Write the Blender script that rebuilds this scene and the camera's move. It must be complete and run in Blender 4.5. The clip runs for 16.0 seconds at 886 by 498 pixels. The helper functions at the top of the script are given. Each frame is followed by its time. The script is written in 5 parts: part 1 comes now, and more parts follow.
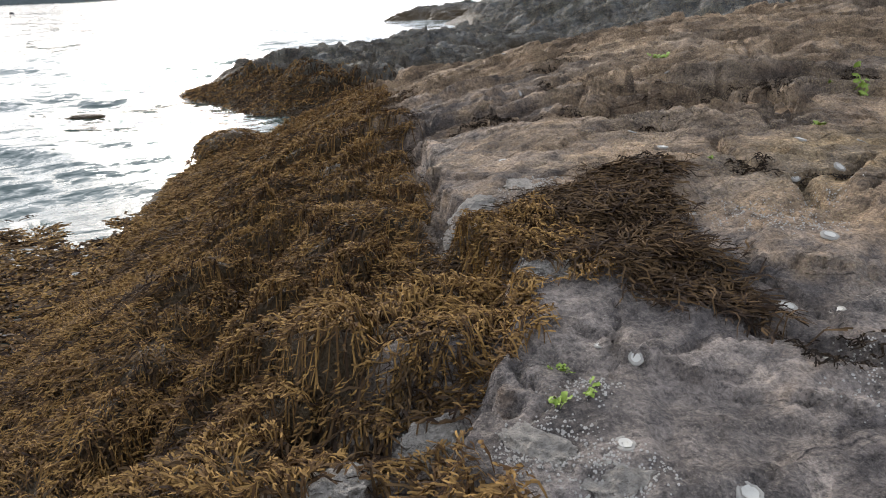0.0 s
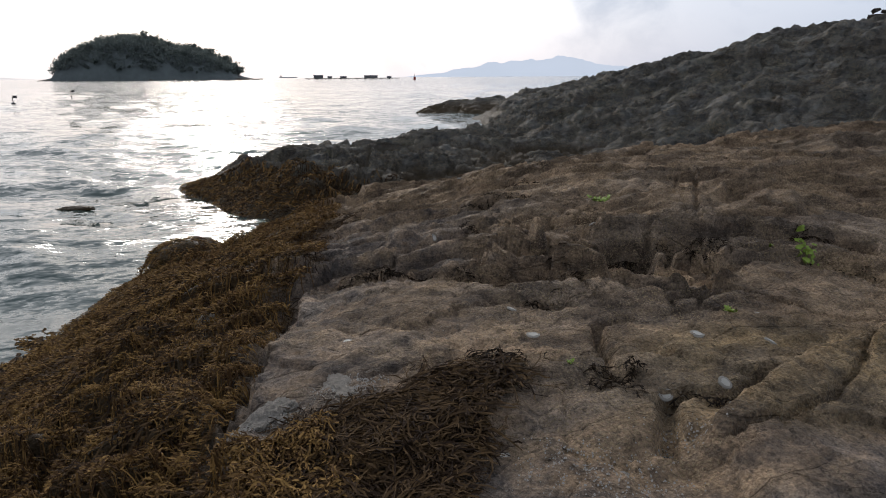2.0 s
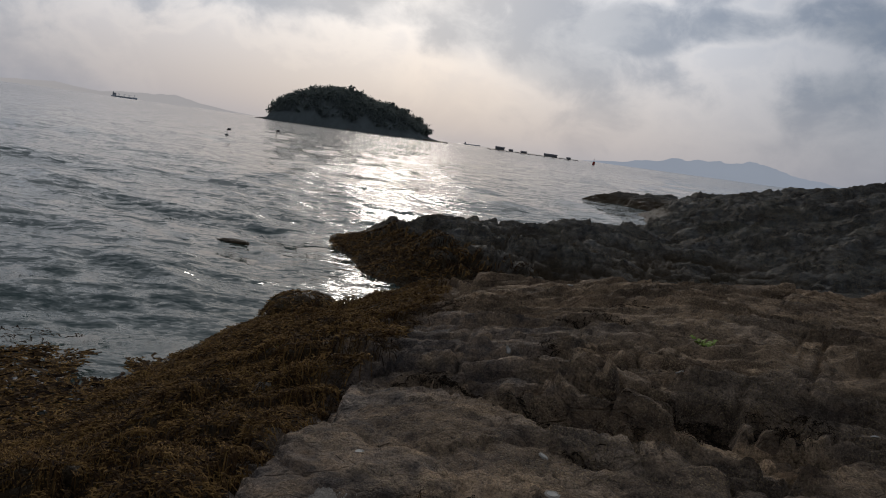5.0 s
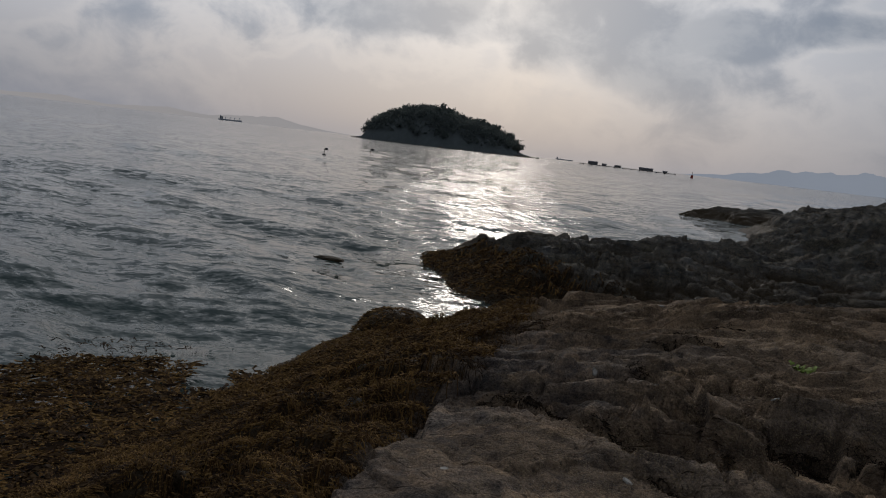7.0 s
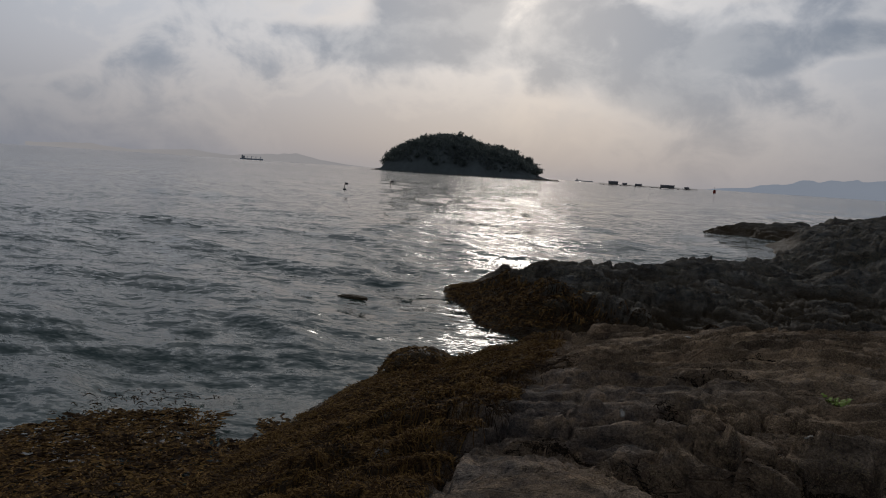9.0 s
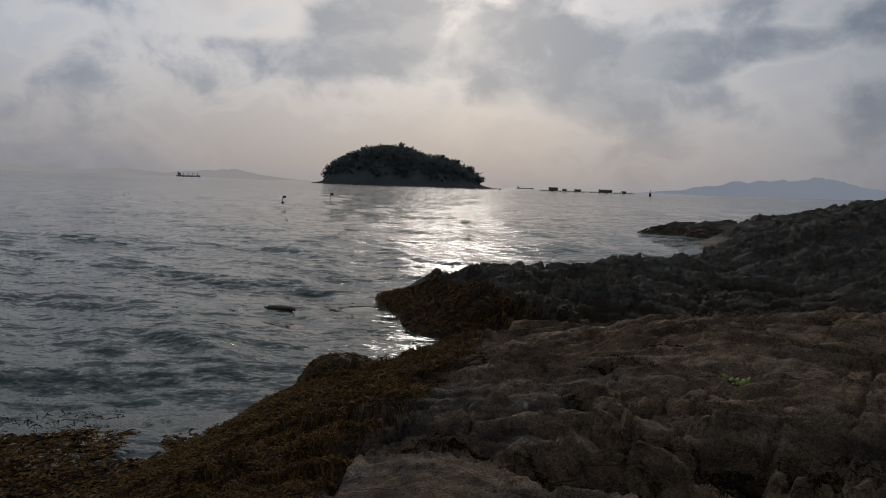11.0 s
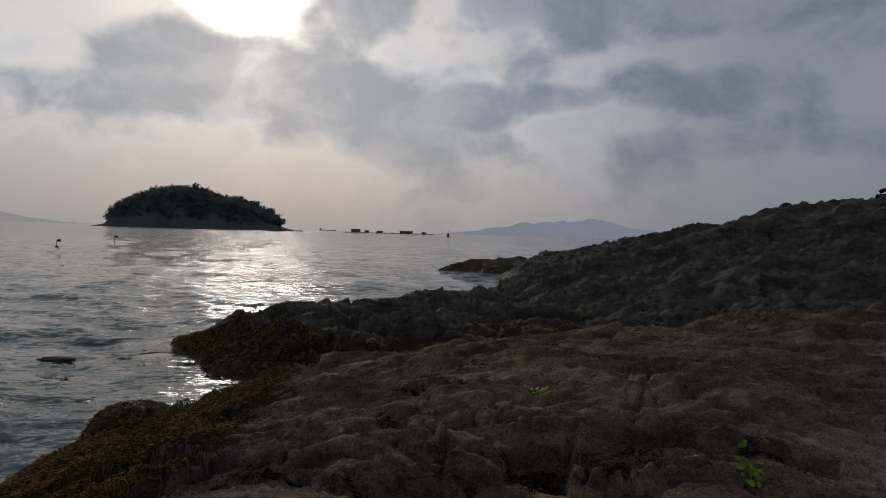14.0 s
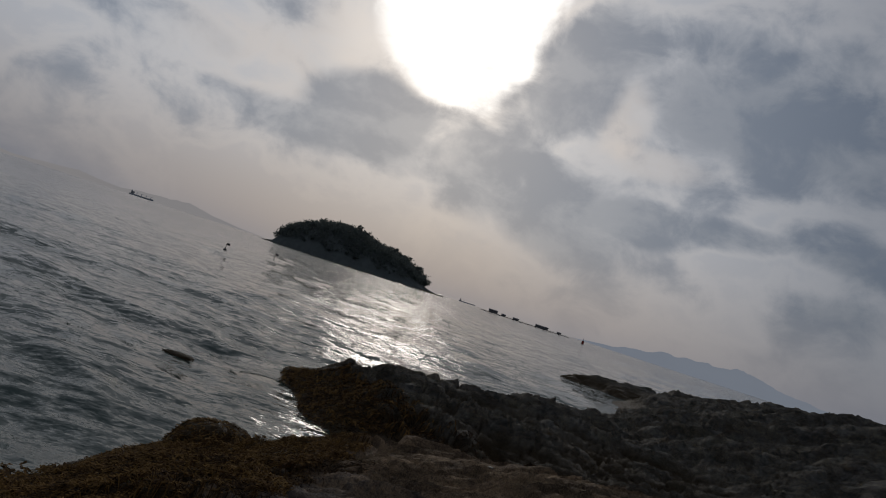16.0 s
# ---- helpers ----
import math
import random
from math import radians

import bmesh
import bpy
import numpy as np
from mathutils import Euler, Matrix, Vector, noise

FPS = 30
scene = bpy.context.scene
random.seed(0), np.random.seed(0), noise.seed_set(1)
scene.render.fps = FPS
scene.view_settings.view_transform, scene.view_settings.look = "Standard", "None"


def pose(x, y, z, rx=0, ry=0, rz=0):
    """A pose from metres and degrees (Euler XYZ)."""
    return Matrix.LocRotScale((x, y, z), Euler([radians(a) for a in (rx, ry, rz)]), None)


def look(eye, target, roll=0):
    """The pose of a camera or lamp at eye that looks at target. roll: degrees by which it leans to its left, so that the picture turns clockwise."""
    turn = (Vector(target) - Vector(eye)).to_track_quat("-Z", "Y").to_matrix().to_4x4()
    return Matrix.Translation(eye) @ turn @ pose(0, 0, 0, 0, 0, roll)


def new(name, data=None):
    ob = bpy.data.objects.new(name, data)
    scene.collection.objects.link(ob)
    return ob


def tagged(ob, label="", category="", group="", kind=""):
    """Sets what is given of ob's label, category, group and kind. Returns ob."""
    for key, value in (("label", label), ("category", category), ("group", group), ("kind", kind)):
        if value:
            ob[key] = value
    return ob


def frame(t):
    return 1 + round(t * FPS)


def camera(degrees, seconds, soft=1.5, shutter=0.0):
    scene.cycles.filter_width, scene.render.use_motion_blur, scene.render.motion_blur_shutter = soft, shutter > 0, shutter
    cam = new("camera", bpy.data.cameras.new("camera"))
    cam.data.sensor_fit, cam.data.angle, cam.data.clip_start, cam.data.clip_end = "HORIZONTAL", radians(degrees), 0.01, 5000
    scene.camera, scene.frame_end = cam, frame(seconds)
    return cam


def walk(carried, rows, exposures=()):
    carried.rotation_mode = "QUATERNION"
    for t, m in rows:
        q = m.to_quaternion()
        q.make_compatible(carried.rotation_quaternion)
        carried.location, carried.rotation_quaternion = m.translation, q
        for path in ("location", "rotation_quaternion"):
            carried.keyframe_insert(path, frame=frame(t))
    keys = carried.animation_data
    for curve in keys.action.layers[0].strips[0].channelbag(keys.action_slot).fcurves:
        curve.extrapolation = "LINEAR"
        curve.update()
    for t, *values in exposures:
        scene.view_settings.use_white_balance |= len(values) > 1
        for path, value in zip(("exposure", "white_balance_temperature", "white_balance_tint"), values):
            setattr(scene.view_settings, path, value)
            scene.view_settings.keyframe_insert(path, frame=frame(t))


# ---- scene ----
cam = camera(65.3, 16.0, soft=1.0)

# seconds, eye x y z, yaw to the left, pitch up, roll
PATH = (
    (0.0, -1.205, -0.792, 1.799, -12.55, -20.85, -2.26),
    (0.5, -0.860, -0.661, 1.765, -14.05, -19.13, -2.47),
    (1.0, -0.519, -0.463, 1.878, -12.50, -18.21, -2.14),
    (1.5, -0.429, -0.370, 1.888, -10.45, -15.37, -1.11),
    (2.0, -0.256, -0.423, 2.076, -9.61, -14.01, -0.36),
    (2.5, -0.187, -0.428, 2.111, -8.81, -13.37, 0.39),
    (3.0, -0.043, -0.273, 2.062, -8.09, -12.90, 1.40),
    (3.5, 0.096, -0.108, 2.131, -6.39, -11.90, 3.72),
    (4.0, 0.152, -0.118, 2.164, -2.99, -10.05, 5.91),
    (4.2, 0.199, -0.190, 2.210, -1.45, -9.35, 6.54),
    (6.3, 0.189, -0.290, 2.283, 8.52, -8.64, 7.35),
    (6.5, 0.194, -0.298, 2.274, 8.94, -8.53, 7.29),
    (7.0, 0.231, -0.334, 2.314, 11.50, -8.46, 6.71),
    (7.5, 0.166, -0.371, 2.340, 13.07, -7.75, 5.46),
    (8.0, 0.164, -0.405, 2.453, 13.55, -7.17, 5.01),
    (8.2, 0.190, -0.420, 2.495, 13.66, -6.89, 4.78),
    (10.3, 0.305, -0.136, 2.318, 13.01, -5.93, 2.63),
    (10.5, 0.413, -0.132, 2.332, 12.54, -5.79, 2.73),
    (11.0, 0.519, -0.127, 2.327, 9.13, -5.26, 2.06),
    (11.5, 0.550, -0.084, 2.214, 7.22, -5.07, 1.27),
    (12.0, 0.630, -0.253, 2.162, 6.89, -5.23, 0.72),
    (12.5, 0.681, -0.370, 2.052, 6.34, -5.21, -0.28),
    (13.0, 0.716, -0.343, 1.983, 3.69, -3.80, -0.90),
    (13.5, 0.626, -0.263, 2.053, -1.31, -2.35, 0.70),
    (14.0, 0.478, -0.164, 2.219, -6.94, -1.29, 1.64),
    (14.5, 0.413, -0.216, 2.275, -9.74, -0.28, 3.59),
    (15.0, 0.518, -0.224, 2.277, -6.31, 2.22, 8.66),
    (15.5, 0.626, -0.182, 2.402, 0.24, 4.20, 13.30),
    (16.0, 0.631, 0.056, 2.377, 5.82, 3.63, 17.99),
)

def carried_pose(x, y, z, yaw, pitch, roll):
    return pose(x, y, z) @ pose(0, 0, 0, 0, 0, yaw) @ pose(0, 0, 0, 90 + pitch, 0, 0) @ pose(0, 0, 0, 0, 0, roll)


EXPOSURES = ((0.0, 2.7), (0.5, 2.68), (1.0, 2.48), (1.5, 2.1), (2.0, 1.52), (2.5, 1.02), (3.0, 0.68), (3.5, 0.45), (4.0, 0.45), (6.5, 0.12), (8.0, 0.02), (11.0, -0.1), (12.5, -0.1), (13.5, -0.1), (14.0, -0.1), (15.0, -0.05), (16.0, -0.38))
walk(cam, [(row[0], carried_pose(*row[1:])) for row in PATH], EXPOSURES)

# ---- light ----
SUN_AZ, SUN_EL = radians(-9.0), radians(21.0)
SUN_DIR = Vector((math.sin(SUN_AZ) * math.cos(SUN_EL), math.cos(SUN_AZ) * math.cos(SUN_EL), math.sin(SUN_EL)))


class Nodes:
    """Short hand for a node tree."""

    def __init__(self, tree):
        self.tree = tree
        tree.nodes.clear()

    def add(self, kind, values=None, **props):
        n = self.tree.nodes.new(kind)
        for key, value in props.items():
            setattr(n, key, value)
        for key, value in (values or {}).items():
            if isinstance(value, bpy.types.NodeSocket):
                self.tree.links.new(value, n.inputs[key])
            else:
                n.inputs[key].default_value = value
        return n

    def math(self, op, a, b=0.0, clamp=False):
        return self.add("ShaderNodeMath", {0: a, 1: b}, operation=op, use_clamp=clamp).outputs[0]

    def vec(self, op, a, b=(0, 0, 0)):
        n = self.add("ShaderNodeVectorMath", {0: a, 1: b}, operation=op)
        return n.outputs["Value"] if op in ("DOT_PRODUCT", "LENGTH") else n.outputs[0]

    def noise(self, where, scale, detail=4.0, rough=0.55, warp=0.0, kind="FBM"):
        n = self.add("ShaderNodeTexNoise", {"Vector": where, "Scale": scale, "Detail": detail, "Roughness": rough, "Distortion": warp})
        return n.outputs["Fac"]

    def span(self, x, a, b, lo=0.0, hi=1.0):
        n = self.add("ShaderNodeMapRange", {"Value": x, "From Min": a, "From Max": b, "To Min": lo, "To Max": hi}, interpolation_type="SMOOTHSTEP")
        return n.outputs[0]

    def mix(self, f, a, b, how="MIX"):
        n = self.add("ShaderNodeMix", {"Factor": f}, data_type="RGBA", blend_type=how)
        for key, value in ((6, a), (7, b)):
            if isinstance(value, bpy.types.NodeSocket):
                self.tree.links.new(value, n.inputs[key])
            else:
                n.inputs[key].default_value = (*value, 1)
        return n.outputs[2]

    def bump(self, height, strength, distance, normal=None):
        v = {"Height": height, "Strength": strength, "Distance": distance}
        if normal is not None:
            v["Normal"] = normal
        return self.add("ShaderNodeBump", v).outputs[0]


def make_world():
    w = bpy.data.worlds.new("overcast_sky")
    scene.world = w
    w.use_nodes = True
    n = Nodes(w.node_tree)
    ray = n.add("ShaderNodeTexCoord").outputs["Generated"]
    sep = n.add("ShaderNodeSeparateXYZ", {0: ray})
    x, y, z = sep.outputs
    tall = n.add("ShaderNodeMapping", {"Vector": ray, "Scale": (1.0, 1.0, 1.35), "Location": (0.3, 0.0, 0.15)}).outputs[0]
    sky = n.add("ShaderNodeTexSky", sky_type="NISHITA", sun_disc=False, sun_elevation=SUN_EL, sun_rotation=SUN_AZ, dust_density=3.0)
    blue = n.mix(1.0, sky.outputs[0], (0.07, 0.07, 0.07), "MULTIPLY")
    big = n.noise(tall, 3.4, 3.0, 0.45, 0.15)
    small = n.noise(tall, 11.0, 8.0, 0.58, 0.3)
    body = n.math("ADD", n.math("MULTIPLY", big, 0.56), n.math("MULTIPLY", small, 0.44))
    # the one heavy bank that stands right of the sun, and a thinner one beside it
    def bank(az, el, wide, high):
        a, e = radians(az), radians(el)
        c = Vector((math.sin(a) * math.cos(e), math.cos(a) * math.cos(e), math.sin(e)))
        side = Vector((math.cos(a), -math.sin(a), 0))
        rise = side.cross(c)
        u = n.math("DIVIDE", n.vec("DOT_PRODUCT", ray, side), math.sin(radians(wide)))
        v = n.math("DIVIDE", n.math("SUBTRACT", n.vec("DOT_PRODUCT", ray, rise), 0.0), math.sin(radians(high)))
        r = n.math("ADD", n.math("MULTIPLY", u, u), n.math("MULTIPLY", v, v))
        near = n.math("GREATER_THAN", n.vec("DOT_PRODUCT", ray, c), 0.0)
        return n.math("MULTIPLY", n.span(r, 2.3, 0.0), near)

    heavy = 0.0
    for az, el, wide_, high_, much in (
        (0.5, 9.6, 7.5, 3.6, 1.15), (-4.0, 11.5, 4.0, 2.4, 0.8), (-15.2, 12.3, 4.2, 2.6, 1.0), (-8.6, 12.8, 3.6, 1.8, 0.8), (-12.0, 9.8, 4.0, 1.5, 0.5),
        (0.6, 20.0, 3.0, 4.0, 1.1), (-1.8, 16.0, 2.6, 2.4, 0.9), (3.0, 24.5, 3.0, 3.0, 0.9), (15.5, 22.5, 7.0, 5.0, 1.0), (23.0, 20.0, 7.0, 5.0, 0.9), (10.5, 18.5, 2.2, 1.6, 0.5),
        (9.8, 10.4, 3.6, 1.5, 0.9), (16.2, 11.0, 2.8, 1.1, 0.9), (22.5, 12.0, 3.6, 1.5, 0.8), (31.0, 11.5, 6.0, 2.4, 0.7), (-27.0, 8.0, 11.0, 2.6, 0.45), (-24.0, 19.0, 9.0, 3.0, 0.2), (7.0, 6.2, 6.0, 1.6, 0.4), (20.0, 6.5, 8.0, 1.8, 0.35),
        (28.0, 17.5, 5.0, 2.0, 0.7), (37.0, 16.0, 6.0, 2.5, 0.7), (27.0, 7.5, 5.0, 1.2, 0.5), (36.0, 8.0, 6.0, 1.6, 0.6), (-33.0, 13.0, 6.0, 1.6, 0.5), (-20.0, 9.5, 4.0, 1.4, 0.4)):
        heavy = n.math("ADD", n.math("MULTIPLY", bank(az, el, wide_, high_), much), heavy)
    thin = 0.0
    for az, el, wide_, high_, much in ((-4.0, 5.0, 5.0, 2.0, 0.5), (-23.5, 13.5, 7.0, 2.6, 0.6), (-15.0, 17.5, 6.0, 2.5, 0.8), (-7.8, 11.6, 1.0, 1.7, 0.7), (5.3, 18.0, 1.8, 2.6, 0.7), (8.5, 15.0, 4.0, 1.1, 0.5)):
        thin = n.math("ADD", n.math("MULTIPLY", bank(az, el, wide_, high_), much), thin)
    thin = n.math("MULTIPLY", thin, n.span(small, 0.38, 0.60, 0.35, 1.1))
    dens = n.math("ADD", n.math("MULTIPLY", n.math("SUBTRACT", body, 0.5), 0.85), n.math("ADD", 0.452, n.math("MULTIPLY", n.math("MINIMUM", heavy, 1.15), 0.155)))
    dens = n.math("SUBTRACT", dens, n.math("MULTIPLY", thin, 0.09))
    thick = n.span(dens, 0.455, 0.625)
    rim = n.math("MULTIPLY", n.math("MULTIPLY", n.span(dens, 0.42, 0.475), 0.55), n.span(dens, 0.56, 0.485))
    sun = n.vec("DOT_PRODUCT", ray, tuple(SUN_DIR))
    glow = Vector((math.sin(radians(-17)) * math.cos(radians(15)), math.cos(radians(-17)) * math.cos(radians(15)), math.sin(radians(15))))
    wide = n.span(n.vec("DOT_PRODUCT", ray, tuple(glow)), 0.68, 0.996)
    close = n.span(sun, 0.974, 0.9993)
    lit = n.mix(wide, (0.25, 0.268, 0.305), (0.53, 0.55, 0.59))
    lit = n.mix(n.math("MULTIPLY", n.span(z, 0.24, 0.02), n.math("ADD", n.math("MULTIPLY", wide, 0.75), 0.1)), lit, (0.44, 0.41, 0.415))
    lit = n.mix(n.math("MULTIPLY", n.math("ADD", close, n.math("MULTIPLY", wide, 0.35)), rim), lit, (0.86, 0.78, 0.70))
    lit = n.mix(n.math("MULTIPLY", thin, 0.5, True), lit, (0.76, 0.65, 0.56))
    lit = n.mix(close, lit, (0.85, 0.80, 0.76))
    dark = n.mix(wide, (0.125, 0.155, 0.205), (0.205, 0.25, 0.32))
    dark = n.mix(n.span(small, 0.62, 0.40), dark, n.mix(wide, (0.165, 0.19, 0.23), (0.31, 0.345, 0.40)))
    cloud = n.mix(thick, lit, dark)
    haze = n.mix(n.span(sun, 0.55, 0.99), (0.15, 0.18, 0.23), (0.32, 0.305, 0.32))
    cloud = n.mix(n.math("MULTIPLY", n.span(z, 0.17, 0.0), 0.8), cloud, haze)
    gap = n.span(n.math("ADD", n.span(sun, 0.984, 0.9992), n.math("MULTIPLY", n.math("SUBTRACT", 0.5, dens), 3.2)), 0.50, 1.12)
    gap = n.math("MULTIPLY", gap, n.span(sun, 0.94, 0.985))
    cloud = n.mix(gap, cloud, (1.75, 1.69, 1.60))
    both = n.mix(0.93, blue, cloud)
    # the unseen sky is dimmed away from the sun and overhead to shape light
    level = n.vec("DOT_PRODUCT", ray, (math.sin(SUN_AZ), math.cos(SUN_AZ), 0.0))
    both = n.mix(1.0, both, n.mix(n.span(level, 0.35, -0.35), (1.0, 1.0, 1.0), (0.72, 0.73, 0.75)), "MULTIPLY")
    both = n.mix(1.0, both, n.mix(n.span(z, 0.55, 0.85), (1.0, 1.0, 1.0), (0.92, 0.93, 0.95)), "MULTIPLY")
    both = n.mix(1.0, both, (0.98, 1.0, 1.035), "MULTIPLY")
    below = n.span(z, 0.0, -0.05)
    both = n.mix(below, both, (0.12, 0.13, 0.13))
    n.add("ShaderNodeOutputWorld", {0: n.add("ShaderNodeBackground", {0: both, 1: 1.0}).outputs[0]})


make_world()
sun_data = bpy.data.lights.new("sun", "SUN")
sun_data.energy, sun_data.angle, sun_data.color = 0.27, radians(8.0), (1.0, 0.92, 0.83)
sun = new("sun", sun_data)
sun.matrix_world = look(SUN_DIR * 50, (0, 0, 0))


# ---- helpers of this scene ----
def lattice(ix, iy, seed):
    h = (ix.astype(np.int64) * 374761393 + iy.astype(np.int64) * 668265263 + seed * 974634777) & 0x7FFFFFFF
    h = ((h ^ (h >> 13)) * 1274126177) & 0x7FFFFFFF
    return ((h ^ (h >> 16)) & 0xFFFFFF) / float(0xFFFFFF)


def grain(x, y, seed=0):
    """Smooth value noise, -1 to 1."""
    ix, iy = np.floor(x), np.floor(y)
    fx, fy = x - ix, y - iy
    fx, fy = fx * fx * fx * (fx * (fx * 6 - 15) + 10), fy * fy * fy * (fy * (fy * 6 - 15) + 10)
    a = lattice(ix, iy, seed) * (1 - fx) + lattice(ix + 1, iy, seed) * fx
    b = lattice(ix, iy + 1, seed) * (1 - fx) + lattice(ix + 1, iy + 1, seed) * fx
    return 2 * (a * (1 - fy) + b * fy) - 1


def fbm(x, y, octaves=4, seed=0, gain=0.5):
    out, amp = 0.0 * x, 1.0
    for k in range(octaves):
        out = out + amp * grain(x + 17.3 * k, y - 9.1 * k, seed + k)
        x, y, amp = x * 2.03, y * 2.03, amp * gain
    return out


def ramp(x, a, b):
    t = np.clip((x - a) / (b - a), 0, 1)
    return t * t * (3 - 2 * t)


def smax(a, b, k):
    h = np.clip(0.5 + 0.5 * (a - b) / k, 0, 1)
    return b + (a - b) * h + k * h * (1 - h)


def smin(a, b, k):
    return -smax(-a, -b, k)


def along(x, y, line):
    """Distance to a polyline of (x, y, value) and the value at its nearest point."""
    best, val = np.full(np.shape(x), 1e9), np.zeros(np.shape(x))
    for (ax, ay, av), (bx, by, bv) in zip(line, line[1:]):
        dx, dy = bx - ax, by - ay
        t = np.clip(((x - ax) * dx + (y - ay) * dy) / (dx * dx + dy * dy), 0, 1)
        d = np.hypot(x - ax - t * dx, y - ay - t * dy)
        val = np.where(d < best, av + t * (bv - av), val)
        best = np.minimum(best, d)
    return best, val


SHORE = ((-2.5, -17), (-3.6, -3), (-3.0, 1.0), (-2.6, 3.0), (-2.48, 4.4), (-2.37, 5.1), (-2.35, 6.7), (-2.15, 7.3), (-1.5, 8.1), (-0.9, 8.75), (-0.35, 9.4),
         (-1.2, 10.1), (-1.75, 10.4), (-2.1, 11.7), (-2.75, 12.8), (-3.05, 14.3), (-2.2, 15.6), (0.5, 17.0), (3.0, 19.5), (5.3, 24.5), (6.9, 30.5), (7.6, 36.0), (16, 46), (30, 57), (56, 62), (68, 50), (68, -17))


def shore_distance(x, y):
    """Metres inland of the waterline, negative at sea."""
    d, _ = along(x, y, [(a, b, 0) for a, b in SHORE + SHORE[:1]])
    inside = np.zeros(np.shape(x), bool)
    for (ax, ay), (bx, by) in zip(SHORE, SHORE[1:] + SHORE[:1]):
        if ay != by:
            inside ^= ((ay > y) != (by > y)) & (x < (bx - ax) * (y - ay) / (by - ay) + ax)
    return np.where(inside, d, -d)


def platform(x, y):
    """The sloping slab that the walk crosses."""
    u, v = np.clip(x, -1.5, 3.4), np.clip(y, -2.0, 5.2)
    z = 0.8772 - 0.0779 * u + 0.1052 * v - 0.0368 * u * u + 0.0708 * u * v - 0.0195 * v * v
    return z + 0.04 * np.clip(x - 3.4, 0, 30) - 0.06 * np.clip(y - 5.2, 0, 4) + 0.012 * np.clip(-y, 0, 12)


CREST = ((-3.05, 14.2, 0.0), (-2.0, 13.3, 0.34), (-0.9, 12.9, 0.50), (0.7, 13.2, 0.56), (2.2, 14.6, 0.60), (4.7, 18.0, 0.72), (6.4, 18.8, 1.4), (7.4, 18.5, 1.8), (8.3, 18.2, 2.12), (8.9, 17.9, 2.42),
         (9.9, 17.4, 2.7), (10.9, 16.9, 2.98), (11.4, 16.5, 3.15), (12.2, 16.0, 3.3), (13.0, 15.3, 3.4), (13.8, 14.6, 3.5), (16.5, 12.0, 3.9), (20.0, 8.0, 4.6), (26.0, 0.0, 5.4))
GULLY = ((-0.4, 9.2), (1.5, 9.1), (3.5, 9.2), (6.0, 9.9), (9.0, 10.6), (14.0, 11.0), (20.0, 6.0), (28.0, -6.0))


def large_form(x, y):
    wob = 0.35 * fbm(x * 0.6, y * 0.6, 3, 5)
    d = shore_distance(x, y) + 0.25 * wob
    back = np.interp(x, [-2.0, 0.5, 1.7, 2.7, 3.4, 5.2, 8.5, 13.0, 16.0], [8.0, 6.9, 6.3, 5.8, 5.9, 7.2, 8.9, 9.5, 6.0]) + 0.3 * wob
    plat = platform(x, y)
    foot = np.interp(x, [p[0] for p in GULLY], [p[1] for p in GULLY]) + 0.4 * wob
    trough = -0.14 + 0.13 * np.clip(x, 0, 6) + 0.13 * np.clip(x - 6, 0, 30)
    fall = back + np.maximum(foot - back, 0.6) * 0.7
    plat = plat + (trough - plat) * ramp(y, back, fall)
    ridge = np.full(np.shape(x), -1.0)
    for (ax, ay, ah), (bx, by, bh) in zip(CREST, CREST[1:]):
        dx, dy = bx - ax, by - ay
        t = np.clip(((x - ax) * dx + (y - ay) * dy) / (dx * dx + dy * dy), 0, 1)
        dist, h = np.hypot(x - ax - t * dx, y - ay - t * dy), ah + t * (bh - ah)
        ridge = np.maximum(ridge, h + 0.02 - 0.02 * dist ** 1.75 - 0.30 * ramp(h, 0.7, 1.6) * dist)
    face = trough + 0.5 * np.maximum(y - foot + 0.3, -0.5) + 3.0 * ramp(x, -0.2, -1.2)
    ridge = np.maximum(smin(ridge, face, 0.25), -0.4)
    z = smax(plat, ridge, 0.15)
    bank = np.where(d < 0.5, 0.4 * d, 0.2 + 0.68 * (d - 0.5))
    rough = smin(z, bank, 0.2)
    rough = np.where(d < 0, np.maximum(0.45 * d, -1.2), rough)
    return rough, d


def cells(s, v, seed):
    """Cracked blocks: distance to the nearest joint, and three random values of the block."""
    best, second = np.full(np.shape(s), 9.0), np.full(np.shape(s), 9.0)
    bi, bj = np.zeros(np.shape(s)), np.zeros(np.shape(s))
    px, py = np.zeros(np.shape(s)), np.zeros(np.shape(s))
    i0, j0 = np.floor(s), np.floor(v)
    for di in (-1, 0, 1):
        for dj in (-1, 0, 1):
            i, j = i0 + di, j0 + dj
            cx, cy = i + 0.1 + 0.8 * lattice(i, j, seed), j + 0.1 + 0.8 * lattice(i, j, seed + 1)
            d = np.hypot(s - cx, v - cy)
            closer = d < best
            second = np.where(closer, best, np.minimum(second, d))
            bi, bj = np.where(closer, i, bi), np.where(closer, j, bj)
            px, py = np.where(closer, s - cx, px), np.where(closer, v - cy, py)
            best = np.minimum(best, d)
    tilt = (lattice(bi, bj, seed + 2) - 0.5) * px + (lattice(bi, bj, seed + 3) - 0.5) * py
    return second - best, lattice(bi, bj, seed + 4), tilt


